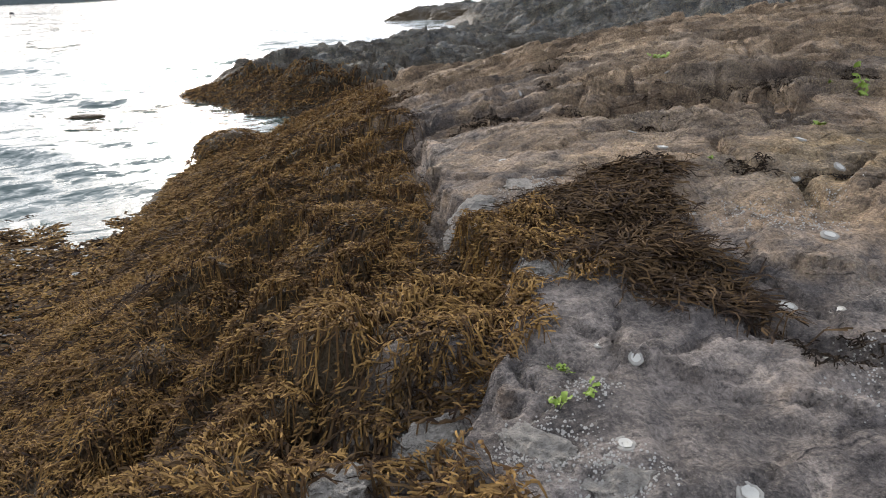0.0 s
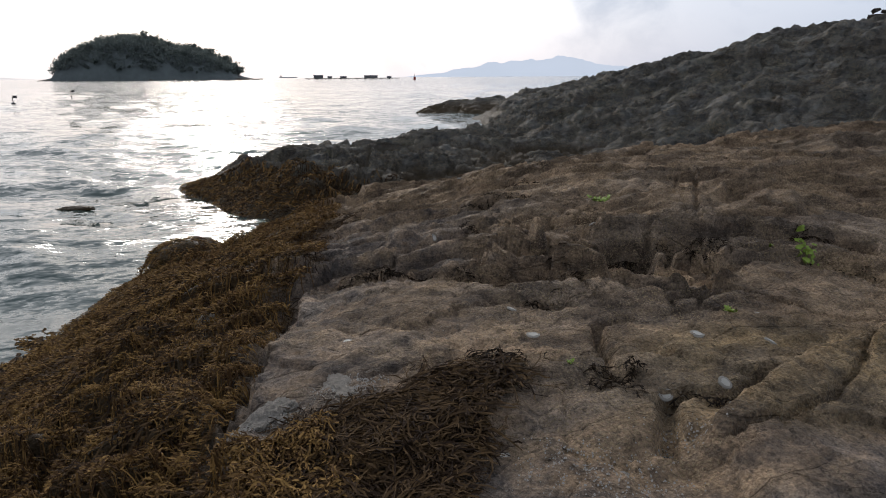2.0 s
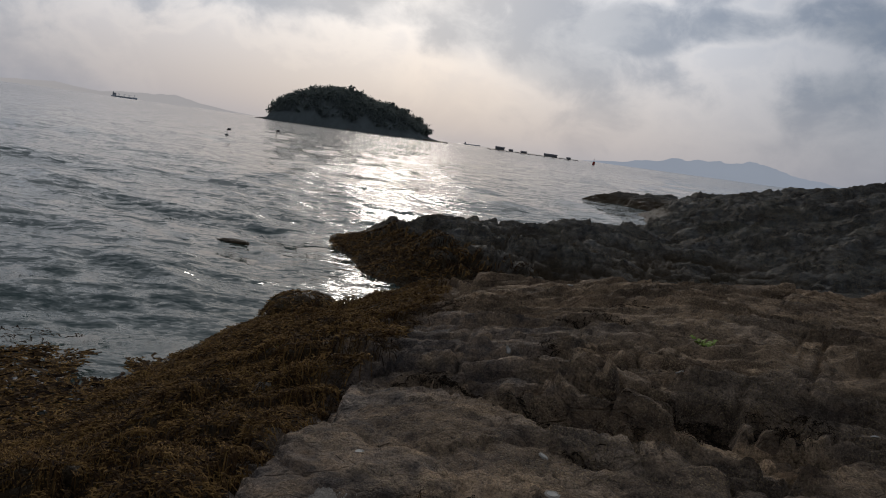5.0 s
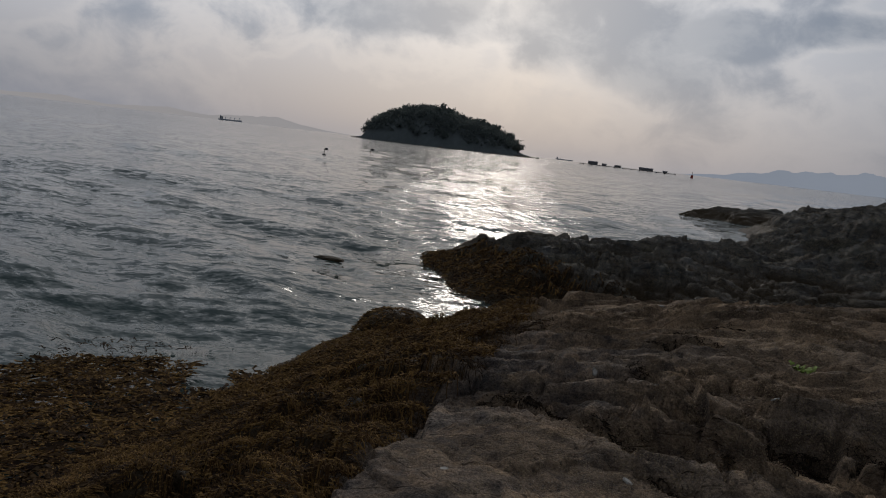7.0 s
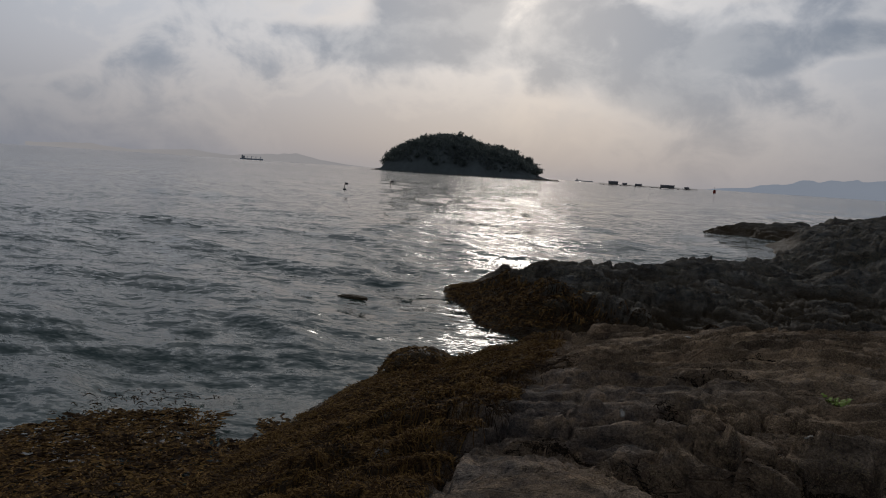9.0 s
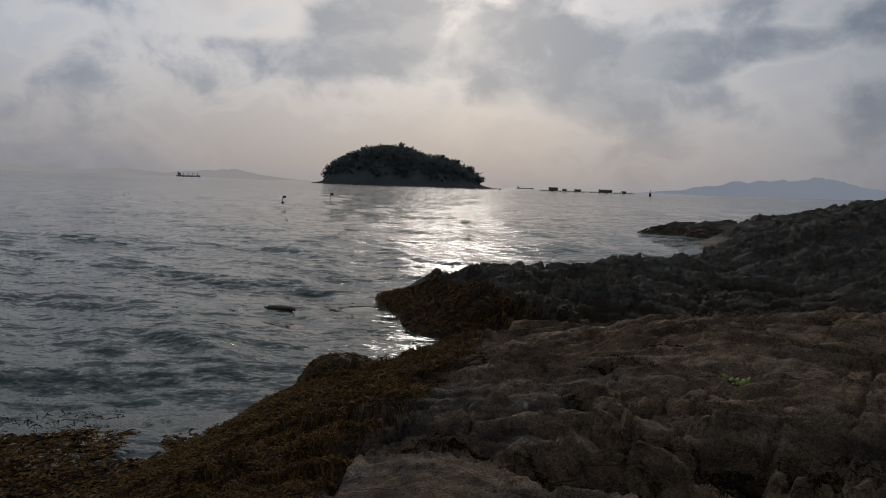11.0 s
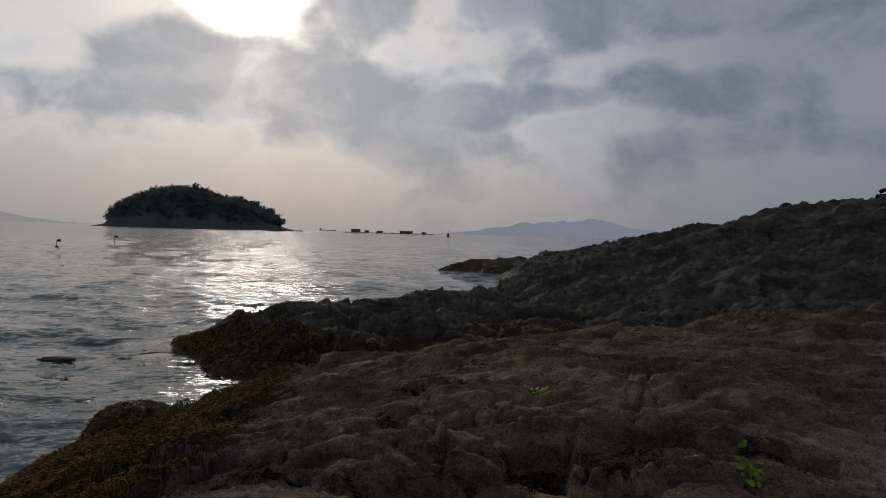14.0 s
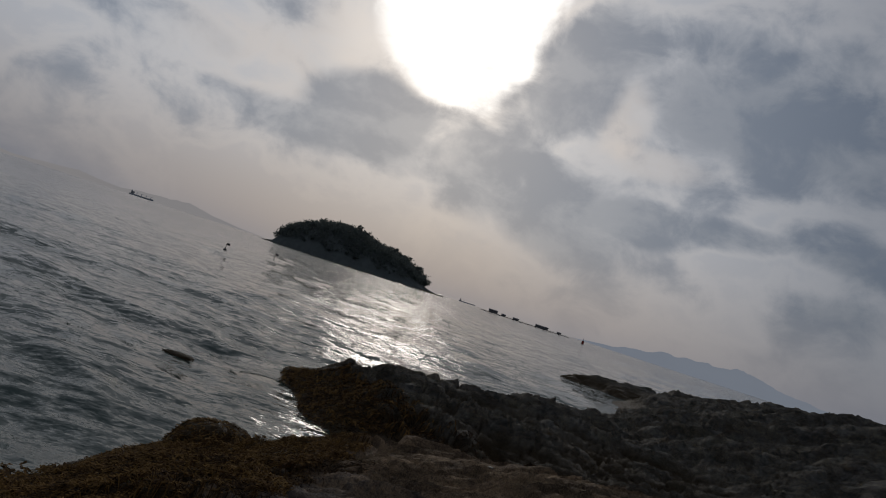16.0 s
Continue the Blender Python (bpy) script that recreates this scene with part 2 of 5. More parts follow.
# joints that split the rock: half width, depth, plan line
JOINTS = (
    (0.015, 0.065, ((2.7, 4.85), (2.62, 4.65), (2.25, 3.94), (1.97, 3.43), (1.95, 3.32), (1.74, 2.86), (1.57, 2.56), (1.42, 2.40))),
    (0.022, 0.10, ((1.01, 2.29), (0.86, 2.26), (0.81, 2.07), (0.79, 1.88), (0.78, 1.79))),
    (0.020, 0.07, ((1.26, 2.32), (1.40, 2.35), (1.50, 2.29))),
    (0.013, 0.07, ((1.57, 2.56), (1.70, 2.50), (1.79, 2.41), (1.90, 2.25), (2.3, 2.1))),
    (0.018, 0.09, ((1.55, 1.83), (1.66, 1.80), (1.77, 1.81))),
    (0.030, 0.11, ((0.75, 1.32), (0.84, 1.49), (0.89, 1.60), (1.12, 1.60), (1.37, 1.75))),
    (0.014, 0.08, ((0.91, 1.26), (1.11, 1.34), (1.36, 1.45), (1.58, 1.61), (1.87, 1.85), (2.1, 2.04))),
    (0.016, 0.09, ((1.95, 3.39), (2.17, 3.31), (2.55, 3.32), (3.0, 3.1))),
)
SMALL_JOINTS = (
    (0.012, 0.06, ((1.14, 4.27), (1.40, 4.17), (1.65, 3.78), (1.97, 3.43))),
    (0.012, 0.06, ((1.71, 4.43), (1.86, 4.08), (2.14, 4.05), (2.39, 4.45))),
    (0.016, 0.07, ((-0.43, 3.43), (-0.21, 3.38), (0.09, 3.16), (0.36, 2.95), (0.58, 2.65), (0.83, 2.55))),
    (0.007, 0.035, ((-0.67, 0.82), (-0.55, 0.74), (-0.41, 0.64), (-0.34, 0.53), (-0.16, 0.60), (-0.02, 0.55))),
    (0.007, 0.035, ((-0.34, 0.80), (-0.42, 0.63), (-0.5, 0.5))),
    (0.008, 0.035, ((-0.69, 0.68), (-0.71, 0.56), (-0.66, 0.45))),
    (0.022, 0.09, ((0.0, 0.62), (0.09, 0.56), (0.12, 0.47), (0.22, 0.40))),
)
# hollows that hold weed: x, y, half length along the bedding, half width, depth
HOLLOWS = (
    (0.68, 2.86, 0.34, 0.13, 0.17), (0.28, 3.25, 0.25, 0.07, 0.12), (0.74, 2.48, 0.08, 0.06, 0.10), (1.38, 3.05, 0.15, 0.25, 0.16), (1.75, 3.08, 0.16, 0.20, 0.15), (1.02, 3.15, 0.09, 0.15, 0.13),
    (0.65, 3.85, 0.10, 0.19, 0.12), (2.50, 2.80, 0.17, 0.13, 0.15), (2.72, 3.14, 0.25, 0.07, 0.14), (0.98, 4.55, 0.25, 0.08, 0.09), (1.25, 5.2, 0.22, 0.09, 0.09), (0.1, 0.52, 0.11, 0.07, 0.06),
)


def terrace(s, v, run, rise, seed, soft=0.1):
    """Bedding ledges: broken rows of tilted blocks whose risers face down the beds, and the depth of the joints between them."""
    step = v / run
    row = np.floor(step)
    saw = step - row
    place = s / (run * 3.2) + 7.0 * lattice(row, row * 0, seed)
    place = place + 0.25 * grain(s * 2.5, v * 2.5, seed + 5)
    block = np.floor(place)
    frac = place - block
    lift = lattice(row, block, seed + 1) - 0.5
    slant = lattice(row, block, seed + 2) - 0.5
    edge = np.minimum(frac, 1 - frac) * run * 3.2
    out = rise * (ramp(saw, 0.0, soft) - saw - 0.45) + 0.9 * rise * lift + 0.8 * rise * slant * (frac - 0.5)
    return out - min(0.7 * rise, 0.06) * ramp(edge, 0.065 * run, 0.01 * run) * (lattice(row, block, seed + 3) > 0.45)


def rock_height(x, y):
    """The bare rock: large form, slab, bedding ledges, joints and hollows."""
    z, d = large_form(x, y)
    wx, wy = 0.10 * fbm(x * 1.3, y * 1.3, 3, 81), 0.10 * fbm(x * 1.3 + 9, y * 1.3, 3, 83)
    s = 0.95 * x - 0.31 * y + wx
    v = 0.31 * x + 0.95 * y + wy
    far = ramp(y + 0.5 * np.maximum(x - 3, 0), 8.2, 10.5)
    inland = ramp(d, 0.3, 1.3)
    top = np.interp(x, [-0.5, 0.1, 0.4, 0.6, 0.9, 1.3, 1.6, 2.0, 2.4, 3.0], [3.4, 3.15, 2.9, 2.62, 2.5, 2.42, 2.5, 2.9, 2.95, 3.0])
    rim = np.interp(y, [-0.5, 0.3, 0.6, 0.82, 1.1, 1.7, 1.9, 2.5, 3.24], [-0.9, -0.92, -0.76, -0.62, -0.52, -0.58, -0.52, -0.48, -0.41])
    edge = x - rim + 0.05 * fbm(x * 2, y * 2.2, 2, 61) + 0.05 * fbm(x * 9, y * 9, 3, 63)
    slab = ramp(y - top, 0.06, -0.10) * ramp(edge, -0.15, 0.05) * ramp(x, 3.2, 2.3)
    calm = ramp(y + 0.35 * x, 4.6, 5.2) * ramp(y, 7.0, 6.3)
    broken = inland * (1 - slab) * (1 - 0.2 * calm)
    # the slab stands proud of the weed slope with a broken edge
    z = z - 0.13 * ramp(edge, 0.025, -0.03) * ramp(y, 3.75, 3.2) * inland
    # ledges of two sizes near by, larger ones on the headland
    bend = 0.34 * fbm(x * 0.6, y * 0.6, 4, 87)
    near = 1 - far
    sweep = 0.9 * fbm(x * 0.25, y * 0.25, 2, 88)
    some = ramp(fbm(s * 0.8, v * 1.0, 3, 33), -0.45, 0.2)
    z = z + broken * near * ((0.35 + 0.65 * ramp(fbm(s * 0.9, v * 1.2, 2, 35), -0.35, 0.25)) * terrace(s, v + bend, 0.34, 0.105, 11) + some * terrace(s + 3, v + 1.3 * bend, 0.15, 0.042, 29, 0.22))
    gap, lift, tilt = cells((s + bend) / 0.46 + 5, (v + 0.9 * bend) / 0.21, 23)
    z = z + broken * near * ramp(fbm(s * 0.7, v * 0.9, 3, 37), -0.5, 0.0) * (0.10 * (lift - 0.5) + 0.15 * tilt - 0.085 * ramp(gap, 0.12, 0.03))
    gap, lift, tilt = cells((s + sweep) / 1.35 + 5, (v + sweep) / 0.55, 73)
    gap2, lift2, tilt2 = cells((s + sweep) / 0.55, (v + sweep) / 0.24, 77)
    z = z + inland * far * (0.15 * (lift - 0.5) + 0.26 * tilt - 0.12 * ramp(gap, 0.12, 0.0) + 0.08 * (lift2 - 0.5) + 0.12 * tilt2 - 0.06 * ramp(gap2, 0.16, 0.0))
    big = ramp(y, 9.0, 10.2) + ramp(x, 4.0, 7.0)
    z = z + inland * far * np.minimum(big, 1) * (terrace(s, v + sweep, 1.1, 0.24, 51, 0.22) + 0.8 * terrace(s, v + 1.2 * sweep, 0.5, 0.11, 61, 0.3) + 0.09 * fbm(s * 1.2, v * 2.4, 4, 65))
    # plates of the slab
    gap3, lift3, tilt3 = cells(s / 0.62 + 3, v / 0.45 + 2, 41)
    z = z + slab * (0.022 * (lift3 - 0.5) + 0.05 * tilt3 - 0.016 * ramp(gap3, 0.03, 0.0))
    z = z - slab * 0.013 * ramp(fbm(s * 3.0, v * 5.0, 3, 45), 0.25, 0.5)
    # the tan block beside the slab
    lead = np.interp(x, [0.7, 0.94, 1.37, 1.54, 1.73, 2.08, 2.6], [1.25, 1.45, 1.74, 1.81, 1.82, 2.05, 2.4]) - y
    z = z + 0.10 * ramp(lead, -0.01, 0.08) * ramp(lead, 1.1, 0.6) * ramp(x, 0.72, 0.95) * ramp(x, 3.4, 2.6)
    for half, deep, line in JOINTS + SMALL_JOINTS:
        j, _ = along(x + 0.25 * wx, y + 0.25 * wy, [(a, b, 0) for a, b in line])
        z = z - deep * ramp(j + 0.006 * fbm(x * 12, y * 12, 2, 93), half * 1.6, half * 0.3) * (0.7 + 0.3 * fbm(x * 5, y * 5, 2, 91))
    for hx, hy, ha, hb, deep in HOLLOWS:
        u, w = 0.88 * (x - hx) - 0.47 * (y - hy), 0.47 * (x - hx) + 0.88 * (y - hy)
        r = np.hypot(u / ha, w / hb) + 0.35 * fbm(x * 5, y * 5, 3, 95)
        z = z - deep * ramp(r, 1.15, 0.7)
    # gully between the weed slope and the low mound
    g, _ = along(x, y, ((-2.05, 0.6, 0), (-1.85, 1.25, 0), (-1.55, 2.0, 0), (-1.3, 2.75, 0)))
    z = z - 0.20 * ramp(g, 0.32, 0.0) + 0.12 * np.exp(-(((x + 2.2) / 0.4) ** 2 + ((y - 2.4) / 0.8) ** 2))
    # lumps, grain and flaked pits
    z = z + (0.028 + 0.05 * far) * fbm(s * 0.9, v * 1.5, 4, 3, 0.5) * ramp(d, 0.0, 1.0) * (1 - 0.5 * slab)
    z = z + 0.010 * fbm(x * 7, y * 7, 4, 9, 0.75) + 0.004 * fbm(s * 16, v * 24, 2, 19)
    z = z - 0.022 * ramp(fbm(s * 4.5, v * 8, 3, 13), 0.30, 0.6) * inland * (1 - 0.5 * slab)
    return z


def part(name, mesh_or_bm, material, parent, label=""):
    """Links a mesh as one part under a thing."""
    me = mesh_or_bm
    if isinstance(me, bmesh.types.BMesh):
        me = bpy.data.meshes.new(name)
        mesh_or_bm.to_mesh(me)
        mesh_or_bm.free()
    if material is not None and not me.materials:
        me.materials.append(material)
    ob = new(name, me)
    ob.parent = parent
    if label:
        ob["label"] = label
    return ob


def mesh_from(name, verts, faces, smooth=True):
    """A mesh from arrays: faces is an array of triangles or of quads."""
    me = bpy.data.meshes.new(name)
    verts, faces = np.asarray(verts, np.float32), np.asarray(faces, np.int32)
    k = faces.shape[1]
    me.vertices.add(len(verts))
    me.vertices.foreach_set("co", verts.ravel())
    me.loops.add(faces.size)
    me.loops.foreach_set("vertex_index", faces.ravel())
    me.polygons.add(len(faces))
    me.polygons.foreach_set("loop_start", np.arange(0, faces.size, k, dtype=np.int32))
    me.polygons.foreach_set("use_smooth", np.full(len(faces), smooth))
    me.update(calc_edges=True)
    me.validate()
    return me


def material(name):
    m = bpy.data.materials.new(name)
    m.use_nodes = True
    n = Nodes(m.node_tree)
    return m, n


def finish(n, **values):
    b = n.add("ShaderNodeBsdfPrincipled", {key.replace("_", " "): v for key, v in values.items()})
    n.add("ShaderNodeOutputMaterial", {0: b.outputs[0]})
    return b


# ---- materials ----
def rock_material():
    m, n = material("shore_rock")
    geo = n.add("ShaderNodeNewGeometry")
    where = geo.outputs["Position"]
    sep = n.add("ShaderNodeSeparateXYZ", {0: where})
    x, y, z = sep.outputs
    stretch = n.add("ShaderNodeMapping", {"Vector": where, "Rotation": (0, 0, radians(14)), "Scale": (0.7, 1.15, 1.6)}).outputs[0]
    broad = n.noise(where, 0.55, 4, 0.55)
    patch = n.noise(stretch, 2.6, 6, 0.65, 0.3)
    mottle = n.noise(where, 9.0, 5, 0.65)
    fine = n.noise(where, 42, 5, 0.7)
    speck = n.noise(where, 150, 2, 0.6)
    tone = n.span(n.math("ADD", n.math("MULTIPLY", patch, 0.55), n.math("MULTIPLY", mottle, 0.45)), 0.34, 0.66)
    grey = n.mix(tone, (0.078, 0.066, 0.059), (0.310, 0.262, 0.226))
    tan = n.mix(tone, (0.125, 0.082, 0.050), (0.440, 0.305, 0.188))
    high = n.math("ADD", n.math("MULTIPLY", x, 0.10), n.math("MULTIPLY", y, 0.055))
    warm = n.span(n.math("ADD", n.math("ADD", n.math("MULTIPLY", broad, 0.9), n.math("MULTIPLY", mottle, 0.5)), n.math("MINIMUM", high, 0.50)), 0.72, 1.02)
    ochre = n.vec("LENGTH", n.vec("MULTIPLY", n.vec("SUBTRACT", where, (1.54, 1.70, 1.0)), (0.9, 1.75, 0.0)))
    ochre = n.span(n.math("ADD", ochre, n.math("MULTIPLY", mottle, 0.5)), 1.25, 0.75)
    warm = n.math("MAXIMUM", warm, ochre)
    base = n.mix(n.math("MULTIPLY", warm, 0.95), grey, tan)
    base = n.mix(n.math("MULTIPLY", ochre, 0.75), base, n.mix(tone, (0.150, 0.098, 0.046), (0.450, 0.315, 0.155)))
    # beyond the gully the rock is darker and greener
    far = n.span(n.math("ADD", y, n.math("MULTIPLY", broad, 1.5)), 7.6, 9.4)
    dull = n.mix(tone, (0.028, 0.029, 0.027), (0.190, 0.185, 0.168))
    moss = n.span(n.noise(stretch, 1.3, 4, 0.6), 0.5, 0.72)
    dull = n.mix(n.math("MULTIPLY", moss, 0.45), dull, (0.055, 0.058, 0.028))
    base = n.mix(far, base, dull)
    slate = n.math("MULTIPLY", n.span(n.noise(stretch, 1.1, 5, 0.6, 0.4), 0.50, 0.62), n.span(y, 6.2, 5.2))
    base = n.mix(n.math("MULTIPLY", slate, 0.4), base, n.mix(tone, (0.062, 0.056, 0.052), (0.235, 0.212, 0.192)))
    # purple-brown film in patches, rust in a few
    film = n.math("MULTIPLY", n.span(n.noise(stretch, 1.7, 5, 0.6, 0.5), 0.52, 0.68), 0.4)
    base = n.mix(film, base, (0.060, 0.038, 0.026))
    rust = n.math("MULTIPLY", n.span(n.noise(where, 3.3, 4, 0.6), 0.64, 0.76), 0.4)
    base = n.mix(rust, base, (0.20, 0.105, 0.035))
    # granular crust: tan grains on the warm rock, pale barnacles in patches elsewhere
    grains = n.add("ShaderNodeTexVoronoi", {"Vector": where, "Scale": 90.0, "Randomness": 1.0})
    gritty = n.span(n.math("ADD", n.noise(where, 3.0, 5, 0.65), n.math("MULTIPLY", warm, 0.2)), 0.56, 0.74)
    grit = n.math("MULTIPLY", n.span(grains.outputs["Distance"], 0.50, 0.28), gritty)
    base = n.mix(n.math("MULTIPLY", grit, 0.68), base, n.mix(warm, (0.23, 0.215, 0.19), (0.36, 0.27, 0.155)))
    dots = n.add("ShaderNodeTexVoronoi", {"Vector": where, "Scale": 58.0, "Randomness": 1.0})
    dot = n.math("MULTIPLY", n.span(dots.outputs["Distance"], 0.27, 0.17), n.span(n.math("ADD", n.noise(where, 1.9, 4, 0.6), n.math("MULTIPLY", mottle, 0.3)), 0.64, 0.84))
    base = n.mix(n.math("MULTIPLY", dot, 0.45), base, (0.36, 0.33, 0.28))
    base = n.mix(n.math("MULTIPLY", n.span(speck, 0.56, 0.66), 0.25), base, (0.26, 0.23, 0.18))
    base = n.mix(n.math("MULTIPLY", n.span(fine, 0.48, 0.34), 0.55), base, (0.022, 0.018, 0.015))
    # flakes: small plates that lie at uneven heights along the bedding
    wob = n.vec("ADD", stretch, n.add("ShaderNodeVectorMath", {0: n.add("ShaderNodeTexNoise", {"Vector": where, "Scale": 5.0, "Detail": 4.0}).outputs["Color"], "Scale": 0.16}, operation="SCALE").outputs[0])
    flake = None
    for size, much in ((3.2, 0.6), (8.5, 0.4)):
        cell = n.add("ShaderNodeSeparateXYZ", {0: n.add("ShaderNodeTexVoronoi", {"Vector": wob, "Scale": size, "Randomness": 1.0}).outputs["Color"]}).outputs[0]
        cell = n.math("MULTIPLY", cell, much)
        flake = cell if flake is None else n.math("ADD", flake, cell)
    base = n.mix(1.0, base, n.mix(flake, (0.55, 0.55, 0.57), (1.42, 1.39, 1.33)), "MULTIPLY")
    grainy = n.span(n.noise(where, 75, 6, 0.75), 0.34, 0.66)
    base = n.mix(1.0, base, n.mix(grainy, (0.64, 0.64, 0.65), (1.38, 1.36, 1.33)), "MULTIPLY")
    # hair cracks
    bent = n.vec("ADD", where, n.add("ShaderNodeVectorMath", {0: n.add("ShaderNodeTexNoise", {"Vector": where, "Scale": 3.0, "Detail": 4.0}).outputs["Color"], "Scale": 0.12}, operation="SCALE").outputs[0])
    web = n.add("ShaderNodeTexVoronoi", {"Vector": n.add("ShaderNodeMapping", {"Vector": bent, "Rotation": (0, 0, radians(14)), "Scale": (1.1, 2.6, 1.5)}).outputs[0], "Scale": 1.3}, feature="DISTANCE_TO_EDGE").outputs[0]
    crack = n.math("MULTIPLY", n.span(web, 0.014, 0.003), n.span(broad, 0.42, 0.56))
    base = n.mix(n.math("MULTIPLY", crack, 0.16), base, (0.02, 0.016, 0.012))
    # brown film of algae low on the shore
    wet = n.span(n.math("ADD", z, n.math("MULTIPLY", n.noise(where, 1.6, 4, 0.6), 0.55)), 1.02, 0.55)
    foot = n.span(n.math("ADD", x, n.math("ADD", n.math("MULTIPLY", n.noise(where, 2.2, 4, 0.6), 0.5), n.span(y, 1.05, 0.7, 0.0, 0.5))), -0.30, -0.50)
    wet = n.math("MAXIMUM", wet, n.math("MULTIPLY", foot, n.math("MULTIPLY", n.span(y, 8.5, 7.5), n.span(y, -1.4, -0.4))))
    base = n.mix(n.math("MULTIPLY", wet, 0.88), base, n.mix(fine, (0.020, 0.012, 0.005), (0.095, 0.058, 0.018)))
    rough = n.math("SUBTRACT", n.math("ADD", 0.62, n.math("MULTIPLY", fine, 0.35)), n.math("MULTIPLY", wet, 0.2))
    hgt = n.math("ADD", n.noise(stretch, 6, 8, 0.62), n.math("ADD", n.math("MULTIPLY", fine, 0.5), n.math("MULTIPLY", speck, 0.16)))
    hgt = n.math("SUBTRACT", n.math("ADD", n.math("ADD", hgt, n.math("MULTIPLY", flake, 0.8)), n.math("ADD", n.math("MULTIPLY", grit, 0.16), n.math("MULTIPLY", dot, 0.14))), n.math("MULTIPLY", crack, 0.25))
    finish(n, Base_Color=base, Roughness=rough, Specular_IOR_Level=0.16, Normal=n.bump(hgt, 1.0, 0.065))
    return m


def water_material():
    m, n = material("sea_water")
    where = n.add("ShaderNodeNewGeometry").outputs["Position"]
    long_ = n.add("ShaderNodeMapping", {"Vector": where, "Rotation": (0, 0, radians(12)), "Scale": (0.6, 1.4, 1.0)}).outputs[0]
    sep = n.add("ShaderNodeSeparateXYZ", {0: where})
    # slopes of the ripples, from three sizes of noise, steeper across the wind
    slope = None
    for scale, detail, much in ((24.0, 2.0, 0.42), (9.0, 3.0, 0.55), (3.2, 3.0, 0.6), (1.0, 2.0, 0.4)):
        f = n.add("ShaderNodeTexNoise", {"Vector": long_, "Scale": scale, "Detail": detail, "Roughness": 0.55, "Distortion": 0.4}).outputs["Color"]
        f = n.vec("MULTIPLY", n.vec("SUBTRACT", f, (0.5, 0.5, 0.5)), (0.8 * much, 1.3 * much, 0.0))
        slope = f if slope is None else n.vec("ADD", slope, f)
    ripple = n.vec("NORMALIZE", n.vec("ADD", n.add("ShaderNodeNewGeometry").outputs["Normal"], slope))
    tint = n.mix(n.noise(where, 0.35, 3, 0.5), (0.040, 0.060, 0.052), (0.070, 0.094, 0.082))
    finish(n, Base_Color=tint, Roughness=n.span(sep.outputs[1], 20.0, 300.0, 0.035, 0.10), IOR=1.33, Specular_IOR_Level=0.24, Normal=ripple)
    return m


def frond_material(name, gold, brown):
    m, n = material(name)
    isl = n.add("ShaderNodeNewGeometry")
    r, where = isl.outputs["Random Per Island"], isl.outputs["Position"]
    zone = n.math("ADD", n.math("MULTIPLY", n.noise(where, 1.3, 3, 0.6), 0.5), n.math("MULTIPLY", n.noise(where, 8.0, 3, 0.6), 0.6))
    pick = n.span(n.math("ADD", n.math("MULTIPLY", r, 0.5), n.math("MULTIPLY", zone, 0.9)), 0.53, 1.03)
    base = n.mix(pick, brown, gold)
    base = n.mix(n.math("MULTIPLY", n.noise(where, 60, 2), 0.35), base, (0.02, 0.012, 0.006))
    finish(n, Base_Color=base, Roughness=0.8, Specular_IOR_Level=0.06, Normal=n.bump(n.noise(where, 220, 2), 0.4, 0.003))
    return m


def plain(name, colour, rough=0.7, scale=20.0, vary=0.3, bump=0.3, size=0.005):
    m, n = material(name)
    where = n.add("ShaderNodeTexCoord").outputs["Object"]
    f = n.noise(where, scale, 4, 0.6)
    base = n.mix(f, tuple(c * (1 - vary) for c in colour), tuple(min(1, c * (1 + vary)) for c in colour))
    finish(n, Base_Color=base, Roughness=rough, Specular_IOR_Level=0.2, Normal=n.bump(n.noise(where, scale * 4, 3), bump, size))
    return m


ROCK, WATER = rock_material(), water_material()
GOLD_WEED = frond_material("olive_rockweed", (0.345, 0.198, 0.064), (0.085, 0.046, 0.021))
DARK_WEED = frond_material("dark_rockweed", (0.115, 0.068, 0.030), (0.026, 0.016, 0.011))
BLACK_WEED = frond_material("wet_black_rockweed", (0.040, 0.024, 0.012), (0.010, 0.007, 0.005))


# ---- ground ----
def spaced(a, b, fine_a, fine_b, fine, grow, most):
    """Coordinates that are evenly fine between fine_a and fine_b and widen outwards."""
    mid = list(np.arange(fine_a, fine_b, fine))
    up, step, x = [], fine, fine_b
    while x < b:
        up.append(x)
        step = min(step * grow, most)
        x += step
    down, step, x = [], fine, fine_a
    while x > a:
        step = min(step * grow, most)
        x -= step
        down.append(x)
    return np.array(down[::-1] + mid + up + [b])


